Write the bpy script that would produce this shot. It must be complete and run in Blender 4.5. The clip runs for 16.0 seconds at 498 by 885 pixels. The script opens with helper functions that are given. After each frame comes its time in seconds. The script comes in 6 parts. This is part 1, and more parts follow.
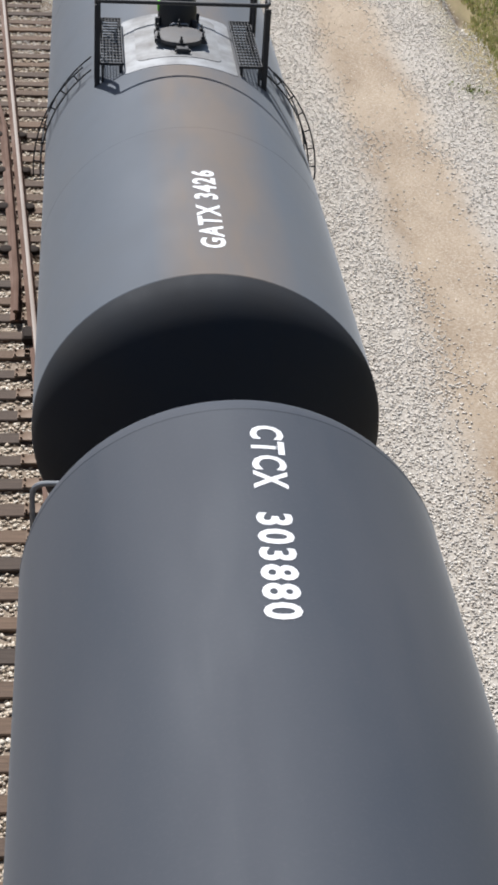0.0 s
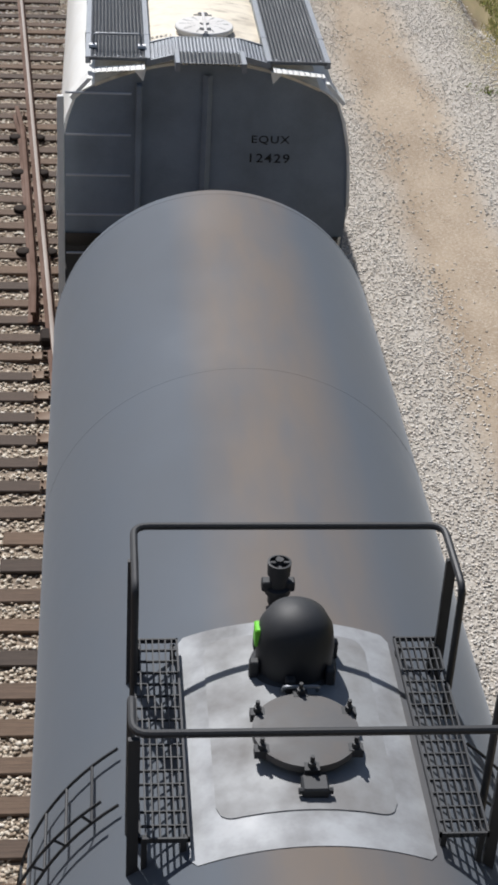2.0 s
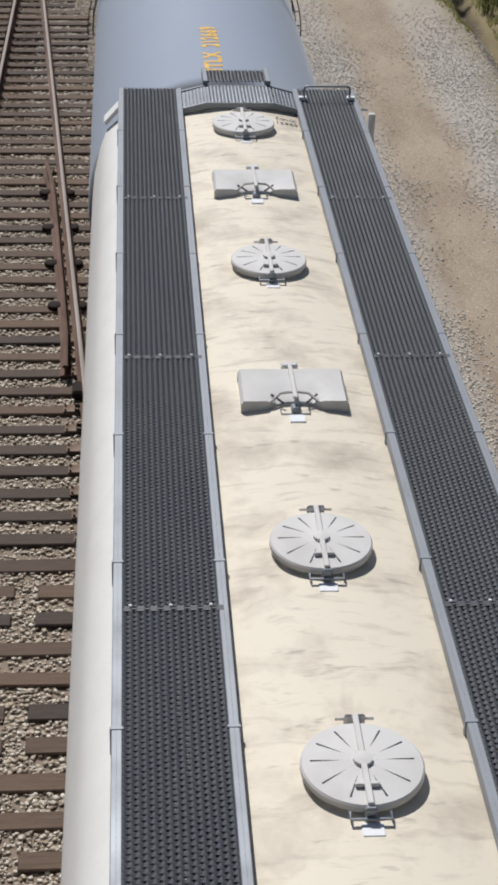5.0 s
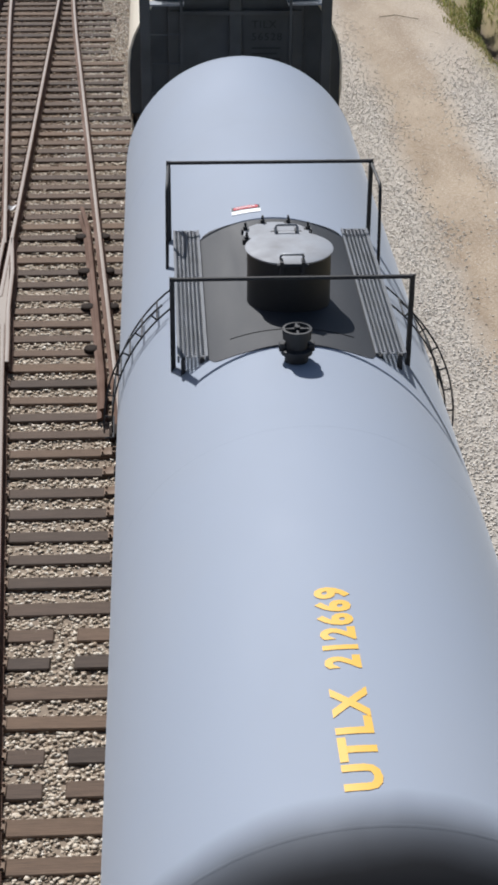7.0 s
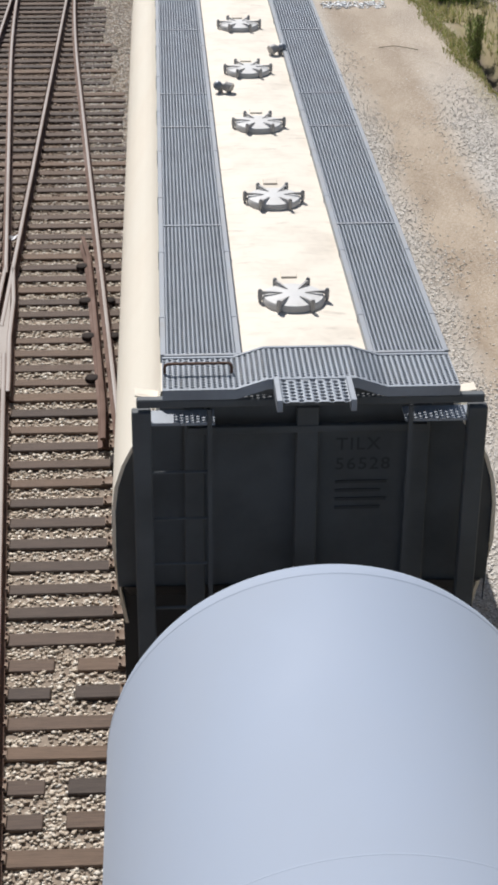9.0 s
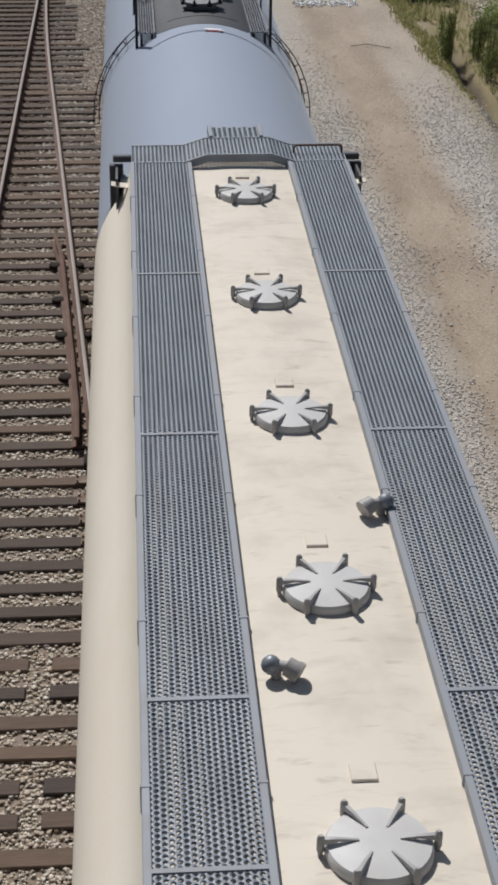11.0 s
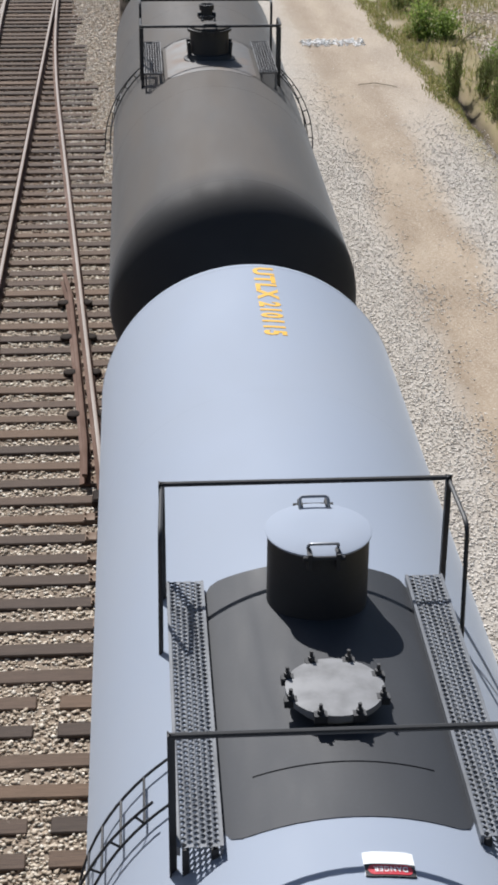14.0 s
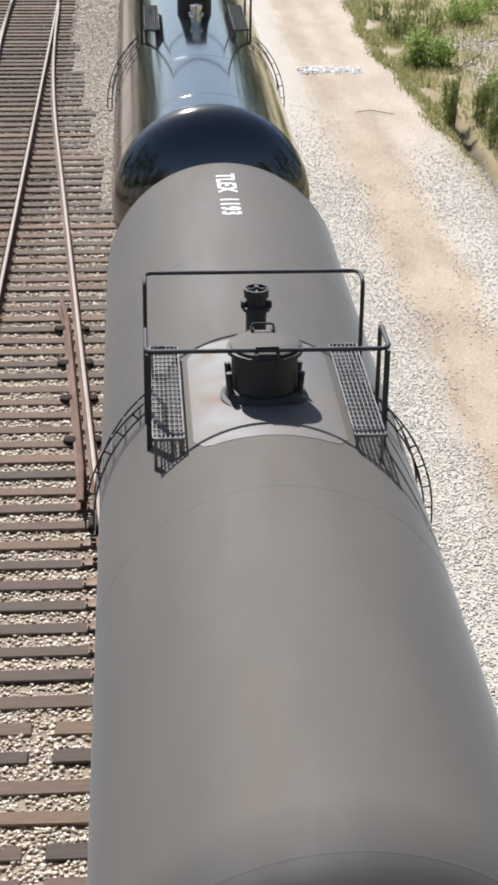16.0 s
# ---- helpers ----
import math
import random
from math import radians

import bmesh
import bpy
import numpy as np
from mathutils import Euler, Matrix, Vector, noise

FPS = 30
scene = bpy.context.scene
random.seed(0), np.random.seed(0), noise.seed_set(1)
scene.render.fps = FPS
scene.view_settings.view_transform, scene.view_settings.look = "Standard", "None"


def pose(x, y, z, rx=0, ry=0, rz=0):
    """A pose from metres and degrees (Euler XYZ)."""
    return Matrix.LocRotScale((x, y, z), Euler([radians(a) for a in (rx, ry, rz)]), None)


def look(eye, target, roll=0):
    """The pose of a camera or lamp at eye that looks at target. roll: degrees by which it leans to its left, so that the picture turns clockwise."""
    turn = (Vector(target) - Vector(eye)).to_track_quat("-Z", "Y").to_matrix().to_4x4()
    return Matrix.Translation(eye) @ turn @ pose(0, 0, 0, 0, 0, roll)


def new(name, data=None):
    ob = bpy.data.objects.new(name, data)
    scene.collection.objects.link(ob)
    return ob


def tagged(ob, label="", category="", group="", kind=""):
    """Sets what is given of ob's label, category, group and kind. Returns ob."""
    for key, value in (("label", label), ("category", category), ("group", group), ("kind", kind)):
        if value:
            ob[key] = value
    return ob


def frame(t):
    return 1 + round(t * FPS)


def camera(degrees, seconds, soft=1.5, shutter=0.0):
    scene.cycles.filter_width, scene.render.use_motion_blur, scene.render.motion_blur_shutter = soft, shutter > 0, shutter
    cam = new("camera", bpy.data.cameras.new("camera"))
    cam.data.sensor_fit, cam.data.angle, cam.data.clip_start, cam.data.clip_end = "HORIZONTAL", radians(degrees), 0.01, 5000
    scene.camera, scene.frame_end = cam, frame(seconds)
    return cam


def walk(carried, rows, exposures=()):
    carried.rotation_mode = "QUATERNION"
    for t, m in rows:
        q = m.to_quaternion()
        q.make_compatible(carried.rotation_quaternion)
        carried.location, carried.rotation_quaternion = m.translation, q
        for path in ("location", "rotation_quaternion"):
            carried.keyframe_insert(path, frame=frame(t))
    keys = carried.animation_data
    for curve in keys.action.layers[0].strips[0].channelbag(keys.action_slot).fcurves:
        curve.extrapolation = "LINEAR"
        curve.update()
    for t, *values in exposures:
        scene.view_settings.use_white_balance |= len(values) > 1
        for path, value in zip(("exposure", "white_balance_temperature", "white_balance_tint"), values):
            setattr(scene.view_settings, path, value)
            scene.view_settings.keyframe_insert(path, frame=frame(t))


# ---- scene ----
# ---- camera ----
cam = camera(17.304, 16.0, soft=3.3)
EYE = (-1.114, 0.0, 10.122)
# seconds, yaw, pitch, roll, metres that the train has run
PATH = [
    (0, -6.965, -31.902, 3.82, 0.0), (0.5, -7.032, -31.829, 4.086, 2.9), (1, -7.379, -32.006, 3.941, 5.779),
    (1.5, -7.928, -32.101, 3.859, 8.664), (2, -6.249, -31.866, 3.5, 11.592), (2.5, -4.479, -30.944, 3.165, 14.53),
    (3, -4.367, -30.32, 2.734, 17.479), (3.5, -4.751, -30.274, 2.476, 20.442), (6, -4.253, -29.799, 1.238, 35.383),
    (6.5, -3.719, -29.36, 0.919, 38.394), (7, -3.297, -28.771, 0.481, 41.411), (7.5, -2.788, -28.28, 0.34, 44.434),
    (8, -3.376, -28.39, 0.312, 47.477), (8.5, -3.17, -27.754, 0.399, 50.518), (11, -4.288, -27.801, 0.64, 65.559),
    (11.5, -4.443, -28.446, 0.816, 68.529), (12, -4.008, -28.166, 0.32, 71.493), (12.5, -3.966, -27.503, -0.605, 74.461),
    (13, -3.732, -27.183, -0.119, 77.421), (13.5, -3.857, -27.09, -0.083, 80.397), (14, -3.955, -26.505, 0.437, 83.364),
    (14.5, -3.527, -26.29, -0.153, 86.37), (15, -3.738, -26.136, -0.069, 89.372), (15.5, -4.053, -25.919, 0.925, 92.38),
    (16, -4.084, -25.599, 0.633, 95.373)]


def aim(yaw, pitch, roll):
    return Matrix.Translation(EYE) @ pose(0, 0, 0, 0, 0, yaw) @ pose(0, 0, 0, 90 + pitch) @ pose(0, 0, 0, 0, 0, roll)


EXPOSURES = [(0, 0.2), (0.5, 0.38), (1, 0.55), (1.5, 0.06), (2, -0.06), (2.5, 0.04), (3.5, -0.14), (6, -0.55), (6.5, -0.4), (7, -0.06), (7.5, -0.08), (8, 0.08), (8.5, 0.1), (11, -0.54), (11.5, -0.5), (12.5, -0.36), (13, -0.12), (13.5, -0.05), (14.5, 0.16), (15, 0.15), (15.5, 0.28), (16, 0.58)]
walk(cam, [(t, aim(a, b, c)) for t, a, b, c, _ in PATH], EXPOSURES)

# ---- light ----
SUN = Vector((-0.28, 0.80, 1.0)).normalized()
world = bpy.data.worlds.new("sky")
scene.world = world
world.use_nodes = True
wn = world.node_tree.nodes
sky = wn.new("ShaderNodeTexSky")
sky.sky_type, sky.sun_disc = "NISHITA", False
sky.sun_elevation = math.asin(SUN.z)
sky.sun_rotation = math.atan2(SUN.x, SUN.y)
world.node_tree.links.new(sky.outputs[0], wn["Background"].inputs[0])
wn["Background"].inputs[1].default_value = 0.072
sun = new("sun", bpy.data.lights.new("sun", "SUN"))
sun.data.energy, sun.data.angle, sun.data.color = 5.0, radians(0.55), (1.0, 0.98, 0.965)
sun.matrix_world = look(SUN * 60, (0, 0, 0))


# ---- materials ----
def material(name, base, rough=0.6, metal=0.0, spec=0.5):
    m = bpy.data.materials.new(name)
    m.use_nodes = True
    b = m.node_tree.nodes["Principled BSDF"]
    b.inputs["Base Color"].default_value = (*base, 1)
    b.inputs["Roughness"].default_value = rough
    b.inputs["Metallic"].default_value = metal
    b.inputs["Specular IOR Level"].default_value = spec
    return m


def node(m, kind, **values):
    n = m.node_tree.nodes.new(kind)
    for k, v in values.items():
        n.inputs[k].default_value = v
    return n


def wire(m, a, b):
    m.node_tree.links.new(a, b)


def coords(m, scale=(1, 1, 1)):
    c = node(m, "ShaderNodeTexCoord")
    mp = node(m, "ShaderNodeMapping", Scale=scale)
    wire(m, c.outputs["Object"], mp.inputs["Vector"])
    return mp.outputs[0]


def noise_of(m, vec, scale, detail=4.0, rough=0.55):
    n = node(m, "ShaderNodeTexNoise", Scale=scale, Detail=detail, Roughness=rough)
    wire(m, vec, n.inputs["Vector"])
    return n.outputs["Fac"]


def ramp(m, fac, stops):
    r = node(m, "ShaderNodeValToRGB")
    e = r.color_ramp.elements
    while len(e) < len(stops):
        e.new(0.5)
    for el, (p, c) in zip(e, stops):
        el.position, el.color = p, (*c, 1) if len(c) == 3 else c
    wire(m, fac, r.inputs[0])
    return r.outputs[0]


def mixed(m, fac, a, b, mode="MIX"):
    n = m.node_tree.nodes.new("ShaderNodeMix")
    n.data_type, n.blend_type = "RGBA", mode
    for sock, v in ((n.inputs[0], fac), (n.inputs[6], a), (n.inputs[7], b)):
        if isinstance(v, (int, float)):
            sock.default_value = v
        elif isinstance(v, tuple):
            sock.default_value = (*v, 1)
        else:
            wire(m, v, sock)
    return n.outputs[2]


def bumped(m, height, strength=0.3, dist=0.01):
    b = node(m, "ShaderNodeBump", Strength=strength, Distance=dist)
    wire(m, height, b.inputs["Height"])
    wire(m, b.outputs[0], m.node_tree.nodes["Principled BSDF"].inputs["Normal"])


def set_base(m, out):
    wire(m, out, m.node_tree.nodes["Principled BSDF"].inputs["Base Color"])


def set_rough(m, out):
    wire(m, out, m.node_tree.nodes["Principled BSDF"].inputs["Roughness"])


def let_light_through(m, share=0.45):
    """Thin leaves: part of the light goes through."""
    b = m.node_tree.nodes["Principled BSDF"]
    out = m.node_tree.nodes["Material Output"]
    tr = node(m, "ShaderNodeBsdfTranslucent")
    mx = node(m, "ShaderNodeMixShader", Fac=share)
    wire(m, b.inputs["Base Color"].links[0].from_socket, tr.inputs["Color"])
    wire(m, b.outputs[0], mx.inputs[1])
    wire(m, tr.outputs[0], mx.inputs[2])
    wire(m, mx.outputs[0], out.inputs["Surface"])


def grey(v):
    return (v, v, v)


def ranged(m, value, lo, hi):
    """Brings lo to hi onto 0 to 1."""
    n = node(m, "ShaderNodeMapRange")
    wire(m, value, n.inputs[0])
    n.inputs[1].default_value, n.inputs[2].default_value = lo, hi
    return n.outputs[0]


def paint(name, base, rough=0.45, dirt=(0.2, 0.15, 0.1), amount=0.35, spec=0.5, streak=(1.2, 0.25, 1.2), rust=None, fine=0.12, end_black=None, dust=0.0):
    """Weathered paint: broad streaks of dust along the car, small specks, uneven gloss; dust: a thin film that shows at a flat angle."""
    m = material(name, base, rough, 0, spec)
    film = m.node_tree.nodes["Principled BSDF"].inputs
    film["Sheen Weight"].default_value, film["Sheen Roughness"].default_value = dust, 0.42
    film["Sheen Tint"].default_value = (0.86, 0.92, 1.0, 1.0)
    v = coords(m, streak)
    big = noise_of(m, v, 1.3, 6.0)
    small = noise_of(m, coords(m), 38.0, 3.0)
    c = mixed(m, ramp(m, big, [(0.42, grey(0.0)), (0.75, grey(amount))]), base, dirt)
    if rust:
        # a band of dust and rust that runs along the crown of the shell
        sx = node(m, "ShaderNodeSeparateXYZ")
        wire(m, coords(m), sx.inputs[0])
        a = node(m, "ShaderNodeMath")
        a.operation = "ABSOLUTE"
        o = node(m, "ShaderNodeMath")
        o.operation = "ADD"
        wire(m, sx.outputs[0], o.inputs[0])
        o.inputs[1].default_value = -rust[1]
        wire(m, o.outputs[0], a.inputs[0])
        band = ramp(m, a.outputs[0], [(0.0, grey(1.0)), (rust[2] * 0.5, grey(0.85)), (rust[2], grey(0.0))])
        n2 = ramp(m, noise_of(m, coords(m, (1.5, 0.35, 1)), 1.6, 5.0), [(0.25, grey(0.2)), (0.6, grey(1.0))])
        c = mixed(m, mixed(m, rust[3], grey(0.0), mixed(m, 1.0, band, n2, "MULTIPLY")), c, rust[0])
    c = mixed(m, ramp(m, small, [(0.5, grey(0.0)), (0.8, grey(fine))]), c, dirt)
    if end_black:
        # darkens the colour to near black over the near head, with a soft edge
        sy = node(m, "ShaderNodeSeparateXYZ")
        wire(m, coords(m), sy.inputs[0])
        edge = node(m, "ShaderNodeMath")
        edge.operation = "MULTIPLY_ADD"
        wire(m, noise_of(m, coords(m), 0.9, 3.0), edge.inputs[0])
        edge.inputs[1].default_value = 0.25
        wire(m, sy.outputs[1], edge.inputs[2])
        c = mixed(m, ramp(m, ranged(m, edge.outputs[0], end_black[1], end_black[0]), [(0.0, grey(1.0)), (0.45, grey(0.75)), (1.0, grey(0.0))]), c, (0.022, 0.023, 0.026))
    set_base(m, c)
    set_rough(m, ramp(m, big, [(0.3, grey(rough * 0.85)), (0.8, grey(min(1, rough * 1.35)))]))
    bumped(m, noise_of(m, coords(m), 9.0, 2.0), 0.06, 0.004)
    return m


def roof_paint(name, base, stain, amount, seed):
    """Sun-bleached roof paint: cloudy stains, drips that run across the roof, a few dark scuffs."""
    m = material(name, base, 0.62, 0, 0.35)
    v = coords(m)
    shift = node(m, "ShaderNodeVectorMath")
    wire(m, v, shift.inputs[0])
    shift.inputs[1].default_value = (seed, seed * 2.3, 0)
    v = shift.outputs[0]
    warp = node(m, "ShaderNodeTexNoise", Scale=1.7, Detail=3.0)
    wire(m, v, warp.inputs["Vector"])
    bent = node(m, "ShaderNodeVectorMath")
    bent.operation = "MULTIPLY_ADD"
    wire(m, warp.outputs["Color"], bent.inputs[0])
    bent.inputs[1].default_value = (0.22, 0.34, 0.0)
    wire(m, v, bent.inputs[2])
    cloud = noise_of(m, bent.outputs[0], 2.1, 5.0, 0.6)
    drip = node(m, "ShaderNodeMapping", Scale=(1.6, 7.0, 1.0))
    wire(m, bent.outputs[0], drip.inputs["Vector"])
    run = noise_of(m, drip.outputs[0], 1.5, 4.0, 0.6)
    scuff = node(m, "ShaderNodeMapping", Scale=(1.0, 3.2, 1.0), Rotation=(0, 0, 0.5))
    wire(m, v, scuff.inputs["Vector"])
    mark = noise_of(m, scuff.outputs[0], 3.4, 3.5, 0.6)
    c = mixed(m, ramp(m, cloud, [(0.48, grey(0.0)), (0.70, grey(amount * 0.75))]), base, stain)
    c = mixed(m, ramp(m, run, [(0.54, grey(0.0)), (0.74, grey(amount * 0.7))]), c, stain)
    c = mixed(m, ramp(m, mark, [(0.62, grey(0.0)), (0.74, grey(amount * 0.8))]), c, tuple(k * 0.72 for k in stain))
    set_base(m, c)
    bumped(m, noise_of(m, v, 2.2, 1.5), 0.08, 0.01)
    return m


def speckled(name, stops, rough=0.85, scale=6.0):
    """Stone or metal pieces whose colour differs from piece to piece."""
    m = material(name, stops[0][1], rough)
    gi = node(m, "ShaderNodeNewGeometry")
    c = ramp(m, gi.outputs["Random Per Island"], stops)
    n = noise_of(m, coords(m), scale * 6, 3.0)
    set_base(m, mixed(m, 1.0, c, ramp(m, n, [(0.2, grey(0.75)), (0.85, grey(1.2))]), "MULTIPLY"))
    return m


STEEL_BLACK = paint("black_steel", (0.027, 0.029, 0.033), 0.58, (0.07, 0.07, 0.075), 0.22)
PAINT_SLATE = paint("slate_paint", (0.056, 0.065, 0.082), 0.62, (0.12, 0.12, 0.13), 0.25, spec=0.2, dust=0.13)
PAINT_GREY = paint("grey_paint", (0.110, 0.127, 0.151), 0.68, (0.14, 0.14, 0.14), 0.35, spec=0.2, dust=0.17, rust=((0.205, 0.158, 0.118), 0.14, 0.64, 0.74), streak=(0.6, 0.45, 0.6))
HEAD_BLACK = paint("near_black_head", (0.028, 0.032, 0.039), 0.75, (0.055, 0.05, 0.045), 0.4, spec=0.2)
PAINT_BLUE = paint("pale_blue_paint", (0.335, 0.384, 0.468), 0.68, (0.38, 0.38, 0.38), 0.2, spec=0.2, dust=0.22, fine=0.09, streak=(0.5, 0.3, 0.5), end_black=(-7.05, -7.6))
PAINT_BLUE_LATER = paint("pale_blue_paint", (0.335, 0.384, 0.468), 0.68, (0.38, 0.38, 0.38), 0.2, spec=0.2, dust=0.22, fine=0.09, streak=(0.5, 0.3, 0.5), end_black=(-7.15, -7.55))
PAINT_BROWN = paint("dark_brown_paint", (0.093, 0.088, 0.083), 0.68, (0.16, 0.13, 0.10), 0.35, spec=0.2, dust=0.13, rust=((0.17, 0.14, 0.11), 0.0, 1.2, 0.3), end_black=(-6.25, -7.5))
PAINT_GLOSS = paint("gloss_black_paint", (0.007, 0.008, 0.010), 0.13, (0.03, 0.03, 0.03), 0.1, spec=0.8, fine=0.03)
for coat, value in (("Coat Weight", 1.0), ("Coat Roughness", 0.07), ("Coat IOR", 1.6)):
    PAINT_GLOSS.node_tree.nodes["Principled BSDF"].inputs[coat].default_value = value
PANEL_BLACK = paint("black_coating", (0.033, 0.036, 0.042), 0.62, (0.07, 0.08, 0.10), 0.3)
PANEL_GREY = paint("worn_grey_paint", (0.28, 0.29, 0.30), 0.6, (0.11, 0.095, 0.085), 0.65, streak=(2.5, 2.5, 2.5))
GRATE_DIRTY = paint("dirty_steel_grating", (0.19, 0.19, 0.195), 0.55, (0.06, 0.055, 0.05), 0.8, streak=(6, 6, 6))
LID_GREY = paint("dull_grey_lid", (0.30, 0.32, 0.355), 0.6, (0.20, 0.19, 0.185), 0.5, streak=(3, 3, 3))
GRATE_TANK = paint("worn_grey_grating", (0.15, 0.163, 0.185), 0.5, (0.07, 0.07, 0.07), 0.6, streak=(3, 2, 3))
EDGE_BLUE = paint("blue_grey_edge", (0.27, 0.29, 0.32), 0.55, (0.34, 0.31, 0.27), 0.4, streak=(3, 3, 3))
SIDE_BEIGE = paint("pale_beige_paint", (0.89, 0.825, 0.70), 0.6, (0.62, 0.48, 0.35), 0.22, streak=(0.8, 0.35, 0.8))
PANEL_PALE = paint("worn_pale_paint", (0.36, 0.375, 0.395), 0.6, (0.12, 0.115, 0.11), 0.75, streak=(2.2, 2.2, 2.2))
PANEL_BROWN = paint("worn_grey_brown_paint", (0.15, 0.146, 0.142), 0.6, (0.20, 0.135, 0.095), 0.7, streak=(1.8, 1.8, 1.8))
CREAM = roof_paint("cream_paint", (0.80, 0.725, 0.59), (0.36, 0.30, 0.235), 0.74, 4.0)
CREAM_PLAIN = roof_paint("beige_paint", (0.74, 0.668, 0.56), (0.44, 0.375, 0.30), 0.5, 11.0)
WHITE_SIDE = paint("white_paint", (0.85, 0.845, 0.82), 0.55, (0.55, 0.50, 0.42), 0.25, streak=(0.6, 1.0, 1.6))
HATCH_GREY = paint("grey_fibreglass", (0.67, 0.655, 0.635), 0.6, (0.50, 0.47, 0.43), 0.4, streak=(3, 3, 3))
GALV = paint("galvanised_steel", (0.27, 0.29, 0.32), 0.5, (0.2, 0.2, 0.2), 0.4, streak=(2, 2, 2))
GALV.node_tree.nodes["Principled BSDF"].inputs["Metallic"].default_value = 0.35
GRATE_BLUE = paint("blue_grey_grating", (0.29, 0.32, 0.36), 0.5, (0.16, 0.16, 0.16), 0.4, streak=(2, 1, 2))
GRATE_DARK = paint("dark_grating", (0.076, 0.083, 0.094), 0.5, (0.12, 0.12, 0.12), 0.35, streak=(2, 1, 2))
END_DARK = paint("dark_end_paint", (0.225, 0.265, 0.32), 0.6, (0.10, 0.10, 0.10), 0.5)
END_DARKER = paint("darker_end_paint", (0.088, 0.098, 0.105), 0.65, (0.055, 0.055, 0.05), 0.6)
COVER_DARK = paint("dark_grey_cover", (0.085, 0.085, 0.088), 0.6, (0.15, 0.13, 0.115), 0.6, streak=(4, 4, 4))
COVER_GREY = paint("worn_grey_cover", (0.24, 0.245, 0.255), 0.6, (0.12, 0.12, 0.12), 0.6, streak=(4, 4, 4))
LETTER_WHITE = material("white_lettering", (0.85, 0.86, 0.88), 0.5)
LETTER_YELLOW = material("yellow_lettering", (0.80, 0.46, 0.05), 0.5)
LETTER_BLACK = material("black_lettering", (0.012, 0.012, 0.013), 0.6)
STENCIL_FAINT = material("faded_stencil", (0.045, 0.048, 0.053), 0.7)
RUNG_STEEL = material("bare_rung_steel", (0.55, 0.56, 0.57), 0.38, 0.85)
# White head letters, with the shade they sit in put into the colour.
LETTER_DIM = material("shade_dimmed_lettering", (0.19, 0.195, 0.20), 0.7)
SIGN_RED = material("red_sign", (0.55, 0.03, 0.05), 0.5)
GREEN_MARK = material("green_mark", (0.16, 0.62, 0.03), 0.5)
CHROME = material("bright_metal", (0.7, 0.72, 0.74), 0.25, 1.0)


def wood_material():
    m = material("weathered_tie_wood", (0.09, 0.07, 0.055), 0.85)
    oi = node(m, "ShaderNodeObjectInfo")
    tone = ramp(m, oi.outputs["Random"], [(0.0, (0.068, 0.050, 0.040)), (0.5, (0.108, 0.074, 0.055)), (1.0, (0.165, 0.108, 0.072))])
    grain = noise_of(m, coords(m, (1.2, 30, 30)), 3.0, 6.0, 0.7)
    c = mixed(m, 1.0, tone, ramp(m, grain, [(0.25, grey(0.45)), (0.75, grey(1.4))]), "MULTIPLY")
    set_base(m, c)
    bumped(m, grain, 0.5, 0.01)
    return m


TIE_WOOD = wood_material()
RAIL_RUST = paint("rusted_rail", (0.135, 0.072, 0.048), 0.85, (0.07, 0.042, 0.03), 0.6, streak=(3, 1, 3))
RAIL_HEAD = paint("worn_rail_head", (0.29, 0.245, 0.215), 0.5, (0.15, 0.105, 0.08), 0.6)
FROG_STEEL = paint("worn_frog_steel", (0.28, 0.235, 0.20), 0.55, (0.15, 0.115, 0.09), 0.6)
PLATE_RUST = paint("rusted_plate", (0.23, 0.165, 0.12), 0.8, (0.12, 0.075, 0.05), 0.6, streak=(4, 4, 4))
IRON_DARK = paint("greased_iron", (0.022, 0.017, 0.015), 0.8, (0.06, 0.04, 0.03), 0.4, spec=0.2)
STONE_MIX = speckled("ballast_stone", [(0.0, (0.29, 0.225, 0.165)), (0.3, (0.55, 0.465, 0.365)), (0.55, (0.66, 0.595, 0.50)),
                                       (0.8, (0.42, 0.335, 0.25)), (1.0, (0.78, 0.73, 0.64))])
STONE_PALE = speckled("limestone_gravel", [(0.0, (0.37, 0.328, 0.285)), (0.3, (0.60, 0.558, 0.51)), (0.7, (0.73, 0.695, 0.645)),
                                           (1.0, (0.64, 0.57, 0.49))])
STONE_BROWN = speckled("rusty_ballast", [(0.0, (0.13, 0.09, 0.065)), (0.4, (0.24, 0.165, 0.11)), (0.75, (0.36, 0.275, 0.20)), (1.0, (0.20, 0.13, 0.08))])
STONE_WHITE = speckled("white_stone", [(0.0, (0.78, 0.79, 0.80)), (1.0, (0.90, 0.90, 0.90))])
STONE_TAN = speckled("tan_pebble", [(0.0, (0.46, 0.37, 0.27)), (0.4, (0.60, 0.50, 0.39)), (0.75, (0.74, 0.68, 0.60)), (1.0, (0.52, 0.42, 0.32))])


def edge_y(m, sep, wob):
    """The way along the track, with a ragged edge."""
    n = node(m, "ShaderNodeMath")
    n.operation = "MULTIPLY_ADD"
    wire(m, wob.outputs[0], n.inputs[0])
    n.inputs[1].default_value = 6.0
    wire(m, sep.outputs[1], n.inputs[2])
    return n.outputs[0]


